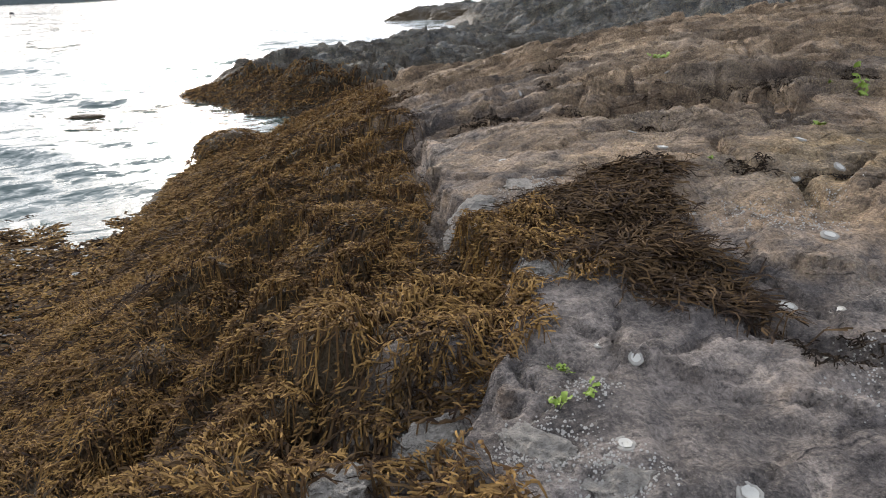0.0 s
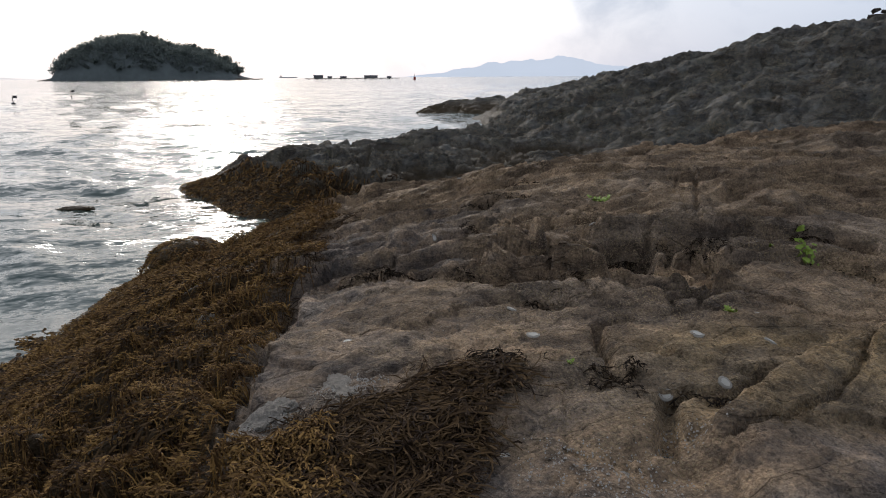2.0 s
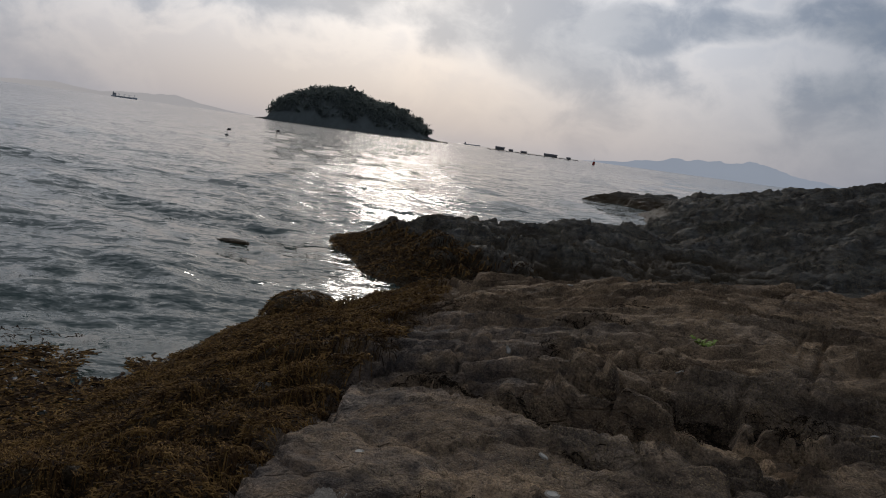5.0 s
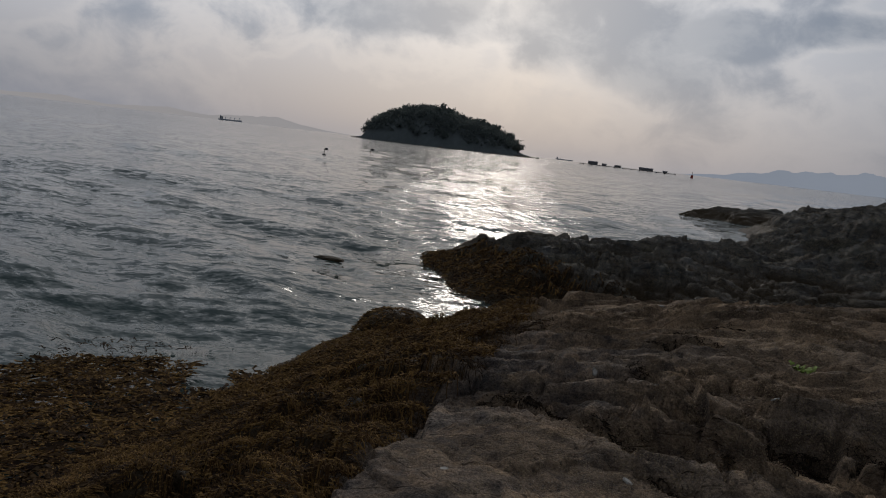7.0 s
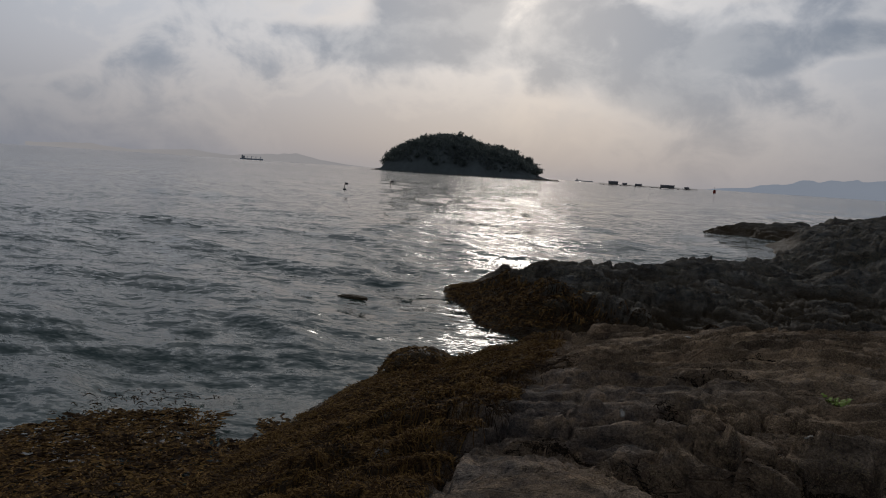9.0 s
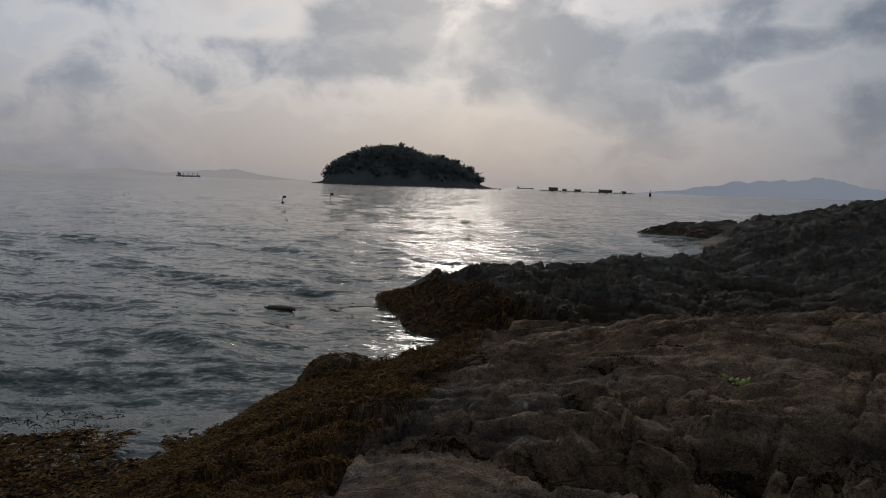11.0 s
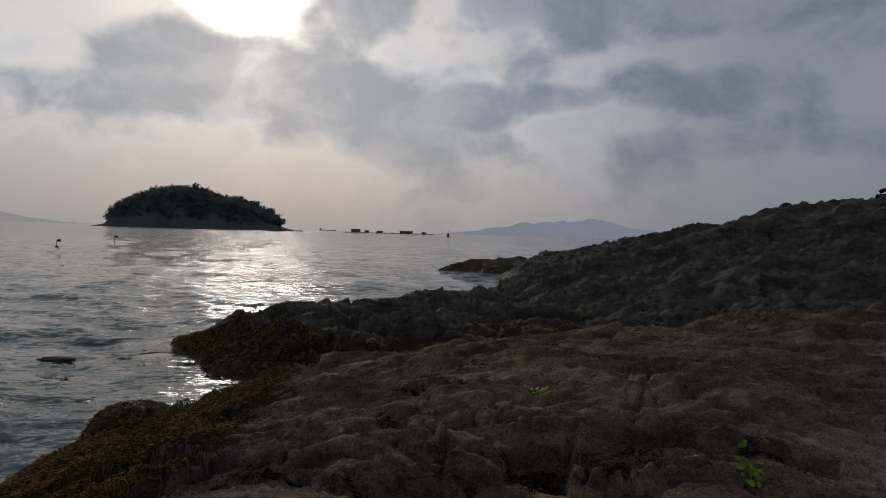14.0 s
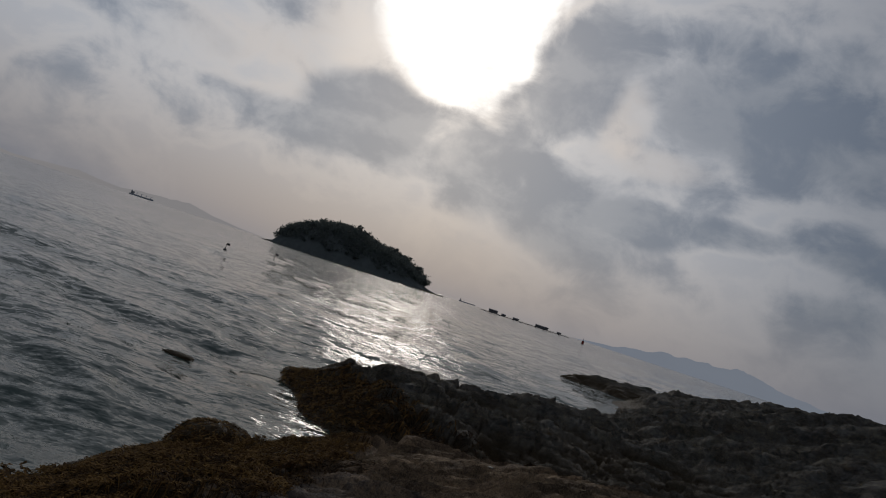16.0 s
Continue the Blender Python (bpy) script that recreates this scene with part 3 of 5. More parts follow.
def make_ground():
    xs = spaced(-9.0, 75.0, -2.6, 3.4, 0.018, 1.012, 1.2)
    ys = spaced(-22.0, 70.0, -0.1, 6.6, 0.018, 1.0085, 1.0)
    gx, gy = np.meshgrid(xs, ys)
    z = rock_height(gx, gy)
    nx, ny = len(xs), len(ys)
    idx = np.arange(nx * ny).reshape(ny, nx)
    quads = np.stack([idx[:-1, :-1], idx[:-1, 1:], idx[1:, 1:], idx[1:, :-1]], -1).reshape(-1, 4)
    keep = z.ravel()[quads].max(1) > -0.75
    quads = quads[keep]
    used = np.unique(quads)
    remap = np.zeros(nx * ny, np.int64)
    remap[used] = np.arange(len(used))
    verts = np.stack([gx.ravel(), gy.ravel(), z.ravel()], 1)[used]
    me = mesh_from("ground", verts, remap[quads])
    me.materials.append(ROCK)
    return tagged(new("ground", me), "weathered bedded grey and tan shore rock with ledges and joints", "rock ground", kind="structure")


ground = make_ground()


def make_water():
    """One sheet of sea to the horizon, with real waves near the shore."""
    rings = np.concatenate([np.linspace(2.2, 30, 360), 30 * np.exp(np.linspace(0.02, math.log(150), 120))])
    turns = np.concatenate([np.linspace(-62, 66, 480), np.linspace(70, 294, 50)])
    r, a = np.meshgrid(rings, np.radians(turns))
    x, y = r * np.sin(a), r * np.cos(a) - 0.3
    z = np.zeros_like(x)
    rng = np.random.default_rng(4)
    for k in range(46):
        length = 0.35 * 1.075 ** k
        head = radians(205 + rng.normal(0, 26))
        phase = rng.uniform(0, 6.28)
        p = (x * math.sin(head) + y * math.cos(head)) * 2 * math.pi / length + phase
        p = p + 1.3 * fbm(x * 0.25 / max(length, 0.6), y * 0.25 / max(length, 0.6), 2, 100 + k)
        amp = 0.0075 * length ** 0.72
        near = np.clip(1.0 - r / (length * 60), 0, 1)
        z = z + amp * near * (1 - 2 * np.abs(np.sin(p / 2)) ** 1.3)
    d = shore_distance(x, y)
    calm = 0.35 + 0.65 * ramp(-d, 0.1, 2.2)
    z = z * calm
    na, nr = x.shape
    idx = np.arange(na * nr).reshape(na, nr)
    nxt = np.roll(idx, -1, 0)
    quads = np.stack([idx[:, :-1], idx[:, 1:], nxt[:, 1:], nxt[:, :-1]], -1).reshape(-1, 4)
    inland = (d.ravel()[quads].min(1) > 1.2)
    quads = quads[~inland]
    used = np.unique(quads)
    remap = np.zeros(na * nr, np.int64)
    remap[used] = np.arange(len(used))
    me = mesh_from("water", np.stack([x.ravel(), y.ravel(), z.ravel()], 1)[used], remap[quads][:, ::-1])
    me.materials.append(WATER)
    return tagged(new("water", me), "grey-green rippled sea with sun glitter", "sea", kind="structure")


water = make_water()


# ---- surface look-up for what lies on the rock ----
class Surface:
    """Bilinear look-up of the rock's height near the walk."""

    def __init__(self, x0, x1, y0, y1, step):
        self.x0, self.y0, self.step = x0, y0, step
        self.nx, self.ny = int((x1 - x0) / step) + 1, int((y1 - y0) / step) + 1
        gx, gy = np.meshgrid(x0 + step * np.arange(self.nx), y0 + step * np.arange(self.ny))
        self.z = rock_height(gx, gy)

    def at(self, x, y):
        u = np.clip((np.asarray(x, float) - self.x0) / self.step, 0, self.nx - 1.001)
        v = np.clip((np.asarray(y, float) - self.y0) / self.step, 0, self.ny - 1.001)
        i, j = u.astype(int), v.astype(int)
        fx, fy = u - i, v - j
        a = self.z[j, i] * (1 - fx) + self.z[j, i + 1] * fx
        b = self.z[j + 1, i] * (1 - fx) + self.z[j + 1, i + 1] * fx
        return a * (1 - fy) + b * fy


NEAR = Surface(-5.5, 4.5, -1.5, 8.5, 0.022)
MID = Surface(-5.0, 14.0, 6.0, 24.0, 0.08)


def lie(x, y, surface=None, turn=0.0, sink=0.0):
    """A pose on the rock, tilted with it."""
    s = surface or NEAR
    e = 0.04
    z = float(s.at(x, y))
    nrm = Vector((float(s.at(x - e, y) - s.at(x + e, y)) / (2 * e), float(s.at(x, y - e) - s.at(x, y + e)) / (2 * e), 1)).normalized()
    q = Vector((0, 0, 1)).rotation_difference(nrm).to_matrix().to_4x4()
    return Matrix.Translation((x, y, z - sink)) @ q @ pose(0, 0, 0, 0, 0, turn)


# ---- seaweed ----
def fronds(base, heading, length, width, rng, surface, lift, branches=5, limp=0.5, sea=False, hug=9.0):
    """Arrays of many branched fronds that lie on a surface: vertices and quads."""
    n, k = len(base), 6
    bend = rng.normal(0, limp, (n, 1)) * np.linspace(0.2, 1.2, k - 1) + rng.normal(0, 0.42, (n, k - 1))
    ang = heading[:, None] + bend
    seg = (length / (k - 1))[:, None]
    px = base[:, :1] + np.concatenate([np.zeros((n, 1)), np.cumsum(np.cos(ang) * seg, 1)], 1)
    py = base[:, 1:2] + np.concatenate([np.zeros((n, 1)), np.cumsum(np.sin(ang) * seg, 1)], 1)
    prof = np.sin(np.linspace(0.15, 2.9, k)) + 0.12
    pz = surface.at(px, py)
    if sea:
        pz = np.maximum(pz, 0.014)
    pz = np.clip(pz, pz[:, :1] - hug, pz[:, :1] + hug)
    # the strand bridges small hollows
    pz = np.maximum(pz, 0.5 * pz + 0.5 * (pz[:, :1] + (pz[:, -1:] - pz[:, :1]) * np.linspace(0, 1, k)))
    pz = pz + lift[:, None] * prof + 0.004
    ang_full = np.concatenate([ang[:, :1], ang], 1)
    verts, quads, count = [], [], 0

    def ribbon(cx, cy, cz, a, w, roll):
        nonlocal count
        m = cx.shape[1]
        sx, sy, sz = -np.sin(a) * np.cos(roll), np.cos(a) * np.cos(roll), np.sin(roll)
        left = np.stack([cx - sx * w, cy - sy * w, cz - sz * w], -1)
        right = np.stack([cx + sx * w, cy + sy * w, cz + sz * w], -1)
        v = np.stack([left, right], 2).reshape(len(cx), 2 * m, 3)
        idx = np.arange(len(cx))[:, None] * 2 * m + count
        for i in range(m - 1):
            quads.append(np.concatenate([idx + 2 * i, idx + 2 * i + 1, idx + 2 * i + 3, idx + 2 * i + 2], 1))
        verts.append(v.reshape(-1, 3))
        count += len(cx) * 2 * m

    taper = np.array([0.6, 1.0, 1.1, 1.1, 1.0, 0.5])
    ribbon(px, py, pz, ang_full, width[:, None] * taper, rng.uniform(-0.9, 0.9, (n, 1)) * np.ones((1, k)))
    for b in range(branches):
        at = rng.integers(1, k - 1, n)
        side = np.where(rng.random(n) < 0.5, -1, 1) * rng.uniform(0.35, 0.85, n)
        row = np.arange(n)
        a0 = ang_full[row, at] + side
        ln = length * rng.uniform(0.14, 0.3, n)
        t = np.array([0, 0.55, 1.0])
        a = a0[:, None] - side[:, None] * t * 0.6
        cx = px[row, at][:, None] + np.cos(a) * ln[:, None] * t
        cy = py[row, at][:, None] + np.sin(a) * ln[:, None] * t
        rise = rng.uniform(-0.1, 0.5, n)
        cz = pz[row, at][:, None] + (ln * rise)[:, None] * t * (1.3 - t)
        ribbon(cx, cy, cz, a, width[:, None] * np.array([0.6, 1.15, 0.8]), rng.uniform(-0.9, 0.9, (n, 1)) * np.ones((1, 3)))
    return np.concatenate(verts), np.concatenate(quads)


def inside_polygon(x, y, poly):
    hit = np.zeros(np.shape(x), bool)
    for (ax, ay), (bx, by) in zip(poly, poly[1:] + poly[:1]):
        if ay != by:
            hit ^= ((ay > y) != (by > y)) & (x < (bx - ax) * (y - ay) / (by - ay) + ax)
    return hit


def downhill(x, y, surface, reach=0.25):
    gx = surface.at(x + reach, y) - surface.at(x - reach, y)
    gy = surface.at(x, y + reach) - surface.at(x, y - reach)
    return np.arctan2(-gy, -gx)


def weed_mat(name, label, mat, poly, per_m2, length, width, seed, surface=NEAR, heading=None, spread=0.6, lift=0.03, branches=5, keep=None, sea=False, limp=0.45, hug=9.0):
    rng = np.random.default_rng(seed)
    xs, ys = [p[0] for p in poly], [p[1] for p in poly]
    area = (max(xs) - min(xs)) * (max(ys) - min(ys))
    n = int(area * per_m2)
    x, y = rng.uniform(min(xs), max(xs), n), rng.uniform(min(ys), max(ys), n)
    ok = inside_polygon(x + 0.07 * fbm(x * 4, y * 4, 3, seed), y + 0.07 * fbm(x * 4 + 7, y * 4, 3, seed + 3), poly)
    if keep is not None:
        ok &= keep(x, y, rng)
    x, y = x[ok], y[ok]
    n = len(x)
    flow = downhill(x, y, surface) if heading is None else np.full(n, radians(heading))
    flow = flow + spread * 1.5 * fbm(x * 1.6, y * 1.6, 3, seed + 11) + rng.normal(0, spread * 0.45, n)
    tuft = np.clip(1.5 * fbm(x * 4.5, y * 4.5, 3, seed + 5), -0.7, 1.3)
    ln = length * rng.uniform(0.6, 1.35, n)
    up = lift * (0.75 + 0.9 * tuft + rng.uniform(0, 0.7, n))
    v, q = fronds(np.stack([x, y], 1), flow, ln, width * rng.uniform(0.7, 1.3, n), rng, surface, np.maximum(up, 0.006), branches, limp, sea, hug)
    me = mesh_from(name, v, q, smooth=False)
    me.materials.append(mat)
    return tagged(new(name, me), label, "seaweed", kind="stuff")


def bare(x, y, rng):
    """Keeps the fronds off the bald rock knobs of the slope."""
    ok = np.ones(np.shape(x), bool)
    for kx, ky, kr in ((-0.50, 1.78, 0.15), (-0.20, 1.90, 0.12), (-0.47, 1.06, 0.09), (-0.95, 0.57, 0.08), (-1.19, 0.45, 0.09), (-0.77, 0.30, 0.10), (-0.66, 0.18, 0.08), (-0.96, 3.42, 0.05), (-0.62, 1.66, 0.06)):
        ok &= np.hypot(x - kx, y - ky) + 0.04 * fbm(x * 9, y * 9, 2, 7) > kr
    return ok


SLOPE = ((-0.44, 3.47), (-0.52, 2.86), (-0.56, 2.39), (-0.59, 2.07), (-0.70, 1.85), (-0.46, 1.56), (-0.44, 1.28), (-0.54, 1.03), (-0.52, 0.82), (-0.71, 0.63), (-0.87, 0.52), (-0.97, 0.37),
         (-0.80, 0.23), (-0.73, -0.08), (-0.78, -0.47), (-3.26, -0.79), (-3.88, 2.20), (-4.48, 4.92), (-3.01, 5.17), (-2.61, 5.42), (-2.27, 6.05), (-1.79, 6.11), (-0.88, 5.89), (-0.15, 5.74), (0.16, 5.79), (-0.09, 5.39), (-0.29, 4.76), (-0.16, 4.13), (-0.36, 3.70))
NEAR_SLOPE = SLOPE[:18] + ((-3.2, 0.8), (-2.9, 3.0), (-2.6, 3.6))
FAR_SLOPE = ((-0.42, 3.45), (-2.6, 3.35), (-2.55, 4.4), (-2.45, 5.1), (-2.45, 6.6), (-2.15, 7.2), (-1.4, 7.9), (-0.8, 8.5), (-0.3, 8.9), (-0.1, 7.6), (-0.15, 6.3), (-0.35, 5.2), (-0.3, 4.4), (-0.45, 3.9))
weed_mat("seaweed_slope", "olive and golden rockweed draped thickly down the shore rock", GOLD_WEED, NEAR_SLOPE, 2900, 0.078, 0.0023, 3, keep=bare, lift=0.026, branches=5, spread=0.6, limp=0.7)
weed_mat("seaweed_slope", "olive-brown rockweed covering the shore rock down to the sea", GOLD_WEED, FAR_SLOPE, 1500, 0.10, 0.0032, 4, keep=bare, lift=0.028, branches=4, spread=0.6, limp=0.6)
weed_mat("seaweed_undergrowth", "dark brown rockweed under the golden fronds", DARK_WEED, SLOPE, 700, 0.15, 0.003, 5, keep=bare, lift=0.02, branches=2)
MAT = ((-0.40, 1.72), (-0.18, 1.74), (-0.05, 1.88), (0.25, 1.99), (0.44, 1.80), (0.20, 1.58), (0.12, 1.36), (-0.02, 1.05), (0.06, 0.84), (0.04, 0.60), (-0.10, 0.72), (-0.25, 0.90), (-0.45, 0.93), (-0.50, 1.2))
weed_mat("dark_seaweed_mat", "long dark brown rockweed strands combed over the slab", DARK_WEED, MAT, 3400, 0.17, 0.0026, 8, heading=-35, spread=1.0, lift=0.016, branches=3, keep=bare, limp=1.3)
weed_mat("golden_seaweed_patch", "bright golden rockweed on the rim of the slab", GOLD_WEED, ((-0.70, 1.62), (-0.45, 1.66), (-0.22, 1.62), (-0.14, 1.30), (-0.32, 0.95), (-0.62, 0.88), (-0.75, 0.66)), 3600, 0.07, 0.0024, 9, heading=-110, spread=1.0, lift=0.032, keep=bare, limp=0.8)
FLAT = ((-4.91, 3.64), (-4.47, 4.47), (-4.17, 4.91), (-3.53, 5.41), (-3.2, 5.3), (-3.05, 5.0), (-3.05, 4.75), (-2.75, 4.65), (-2.6, 4.9), (-2.7, 5.25), (-2.54, 5.5), (-2.25, 4.9), (-2.2, 4.0), (-2.2, 3.0), (-2.4, 2.2), (-3.2, 1.6), (-4.9, 2.6))
weed_mat("seaweed_flat", "brown rockweed floating in the shallows beside the shore", GOLD_WEED, FLAT, 800, 0.12, 0.006, 14, spread=1.2, lift=0.004, sea=True)
weed_mat("sunken_seaweed", "dark rockweed lying flat just under the surface", DARK_WEED, FLAT, 260, 0.16, 0.013, 16, spread=1.4, lift=0.0, branches=2, sea=True)
weed_mat("floating_seaweed", "thin dark rockweed tips breaking the surface", DARK_WEED, ((-4.7, 4.5), (-4.68, 5.35), (-3.72, 5.8), (-2.95, 5.75), (-3.5, 5.45), (-4.17, 4.95), (-4.45, 4.5)), 110, 0.10, 0.004, 15, spread=1.6, lift=0.02, sea=True)
HEAD = ((-3.05, 14.2), (-2.75, 12.8), (-2.1, 11.7), (-1.75, 10.4), (-1.2, 10.1), (-0.35, 9.4), (1.0, 9.1), (3.0, 9.2), (3.5, 9.7), (2.0, 10.1), (0.6, 10.4), (-0.3, 11.3), (-1.2, 12.4), (-2.2, 13.5))
weed_mat("headland_seaweed", "dark rockweed hanging on the low face of the headland", DARK_WEED, HEAD, 420, 0.11, 0.006, 21, surface=MID, spread=0.9, lift=0.025, branches=3)
weed_mat("headland_golden_seaweed", "brown rockweed on the tip of the headland", GOLD_WEED, HEAD[:5] + HEAD[-4:], 420, 0.11, 0.006, 22, surface=MID, spread=0.9, lift=0.03, branches=3)

# this dark weed also supplies the shade that lies along the gully
weed_mat("gully_shade_seaweed", "dark wet rockweed in the bottom of the gully, also standing in for its shade", DARK_WEED, ((-0.1, 8.6), (2.0, 8.3), (4.0, 8.2), (7.0, 9.3), (7.0, 10.4), (4.0, 9.7), (0.5, 9.5)), 120, 0.22, 0.012, 24, surface=MID, spread=0.6, lift=0.04, branches=3)

TUFTS = tuple((hx, hy, 0.85 * ha, 0.85 * hb) for hx, hy, ha, hb, _ in HOLLOWS) + ((0.33, 1.97, 0.12, 0.05), (0.78, 1.75, 0.10, 0.07), (1.02, 1.58, 0.10, 0.05), (0.0, 3.3, 0.2, 0.05))
for tx, ty, ta, tb in TUFTS:
    box = tuple((tx + 1.2 * ta * math.cos(a) + 0.6 * tb * math.sin(a), ty - 0.5 * ta * math.cos(a) + 1.3 * tb * math.sin(a)) for a in np.linspace(0, 5.5, 8))
    weed_mat("seaweed_tuft", "blackish wet rockweed lying in a rock hollow", BLACK_WEED, box, 3400, 0.05, 0.0026, int(100 * tx + 37 * ty) % 900 + 30, heading=-30, spread=1.6, lift=0.010, branches=3, limp=1.0, hug=0.012)


# ---- shells, sea lettuce, barnacles ----
SHELL = plain("bleached_shell", (0.27, 0.245, 0.205), 0.8, 40, 0.25)
INNER = plain("pearly_shell_inside", (0.42, 0.39, 0.33), 0.6, 30, 0.12)
LETTUCE = plain("sea_lettuce_green", (0.20, 0.27, 0.042), 0.5, 25, 0.5)
BARNACLE = plain("barnacle_white", (0.40, 0.37, 0.32), 0.85, 60, 0.45)


def shell_meshes(seed):
    """An oyster valve left on the rock: ruffled saucer and its smooth hollow."""
    rng = np.random.default_rng(seed)
    rings, turns = 6, 18
    wob = 1 + 0.07 * np.sin(np.arange(turns) / turns * 6.283 * 2 + rng.uniform(0, 6)) + 0.06 * rng.normal(0, 1, turns)
    wob = wob * (1 + 0.10 * np.cos(np.arange(turns) / turns * 6.283 + rng.uniform(0, 6)))

    def saucer(r_max, low, high, ruffle):
        v = [(0, 0, low)]
        for i in range(1, rings + 1):
            f = i / rings
            for j in range(turns):
                a = 6.283 * j / turns
                r = r_max * f * wob[j]
                z = low + (high - low) * f ** 2 + ruffle * f * math.sin(4 * a + i * 1.7) + ruffle * 0.5 * (i % 2)
                v.append((r * math.cos(a), r * math.sin(a) * 0.93, z))
        f = [(0, 1 + j, 1 + (j + 1) % turns) for j in range(turns)]
        tri = list(f)
        for i in range(rings - 1):
            for j in range(turns):
                a, b = 1 + i * turns + j, 1 + i * turns + (j + 1) % turns
                c, d = a + turns, b + turns
                tri += [(a, c, d), (a, d, b)]
        return v, tri

    v, t = saucer(0.030, 0.001, 0.006, 0.0012)
    skirt = len(v)
    v += [(x * 1.05, y * 1.05, -0.006) for x, y, z in v[-turns:]]
    for j in range(turns):
        a, b, c, d = skirt - turns + j, skirt - turns + (j + 1) % turns, skirt + j, skirt + (j + 1) % turns
        t += [(a, c, d), (a, d, b)]
    outer = mesh_from("valve", v, t)
    v2, t2 = saucer(0.020, 0.004, 0.0075, 0.0004)
    inner = mesh_from("hollow", v2, t2)
    return outer, inner


SHELL_KINDS = [shell_meshes(k) for k in range(5)]


def add_shell(x, y, size, k, surface=None):
    ob = new("oyster_shell")
    outer, inner = SHELL_KINDS[k % 5]
    part("valve", outer, SHELL, ob)
    part("hollow", inner, INNER, ob, "smooth pale inside of the valve")
    ob.matrix_world = lie(x, y, surface, turn=k * 67 % 360) @ Matrix.Diagonal((0.8 * size, 0.8 * size, 0.5 * size, 1))
    return tagged(ob, "bleached oyster shell cemented flat on the rock", "shell", "oyster shells on the rock")


SHELLS = ((-0.20, 2.33, 1.0), (0.56, 2.18, 1.3), (0.54, 2.44, 0.9), (1.22, 2.04, 1.3), (1.63, 2.22, 1.1), (1.50, 1.96, 1.1), (0.89, 1.66, 1.1), (1.13, 1.68, 1.1), (1.22, 1.63, 1.1), (1.29, 2.53, 1.0), (0.40, 3.79, 1.1), (0.96, 5.93, 1.3), (0.82, 5.74, 1.2),
          (0.57, 3.36, 0.9), (1.44, 3.74, 1.0), (1.32, 3.47, 1.1), (1.05, 2.99, 1.0), (0.23, 1.38, 0.8), (2.19, 3.11, 1.2), (0.30, 5.18, 1.2), (0.7, 5.4, 1.1), (0.9, 5.5, 1.1), (0.55, 5.3, 1.0), (1.0, 5.3, 1.2))
SHELLS_NEAR = ((0.53, 1.04, 1.3), (0.16, 0.76, 1.3), (-0.44, 0.54, 0.8), (-0.44, 0.10, 1.1), (0.03, 0.45, 0.8), (0.79, 0.86, 0.9), (0.26, 0.68, 0.9), (-0.61, 0.26, 1.0), (-0.3, 1.0, 0.6), (0.0, 0.75, 0.5), (-0.5, 0.62, 0.5))
for k, (sx, sy, size) in enumerate(SHELLS + SHELLS_NEAR):
    add_shell(sx, sy, size, k)


def blade_mesh(seed):
    """A ruffled leaf of sea lettuce."""
    rng = np.random.default_rng(seed)
    m, k = 7, 6
    v, q = [], []
    ph, bend = rng.uniform(0, 6), rng.uniform(0.2, 0.9)
    for i in range(m):
        f = i / (m - 1)
        w = 0.016 * (math.sin(0.3 + 2.5 * f) ** 0.7)
        for j in range(k):
            g = j / (k - 1) * 2 - 1
            v.append((0.055 * f, w * g * (1 + 0.2 * math.sin(7 * f + ph)), 0.028 * math.sin(f * 2.4) * bend + 0.006 * abs(g) * math.sin(11 * f + 3 * g + ph)))
    for i in range(m - 1):
        for j in range(k - 1):
            a = i * k + j
            q.append((a, a + 1, a + k + 1, a + k))
    return mesh_from("blade", v, q)


BLADES = [blade_mesh(k) for k in range(6)]


def add_lettuce(x, y, size, k, mat=None, blades=11):
    rng = random.Random(k)
    ob = new("sea_lettuce")
    for b in range(blades):
        me = BLADES[(b + k) % 6]
        p = part("blade", me, None, ob)
        if not me.materials:
            me.materials.append(LETTUCE)
        p.matrix_local = pose(rng.gauss(0, 0.012 + 0.0007 * blades), rng.gauss(0, 0.009 + 0.0005 * blades), 0.003, rng.uniform(-25, 25), rng.uniform(-30, 5), rng.uniform(0, 360)) @ Matrix.Scale(rng.uniform(0.4, 0.8) / max(1.0, 0.85 * size), 4)
    ob.matrix_world = lie(x, y, turn=k * 40) @ Matrix.Scale(size, 4)
    return tagged(ob, "bright green sea lettuce clump growing on the rock", "sea lettuce", "sea lettuce clumps")


GREENS = ((-0.63, 0.56, 0.6), (-0.69, 0.42, 0.6), (-0.61, 0.43, 0.5), (-1.14, 0.52, 0.7), (-1.16, 0.38, 0.8), (-0.02, 1.18, 0.6), (0.34, 1.86, 0.7), (0.03, 1.29, 0.6), (2.35, 2.94, 2.0), (2.45, 2.90, 1.6), (2.24, 3.06, 1.2), (1.49, 2.23, 0.8),
          (1.64, 4.1, 1.2), (0.61, 1.85, 0.5), (-1.17, 4.44, 2.2), (-1.08, 4.55, 1.8), (-1.25, 4.35, 1.6), (2.58, 2.8, 1.6))
for k, (gx_, gy_, size) in enumerate(GREENS):
    add_lettuce(gx_, gy_, size, k, blades=26 if size > 1.0 else 10)


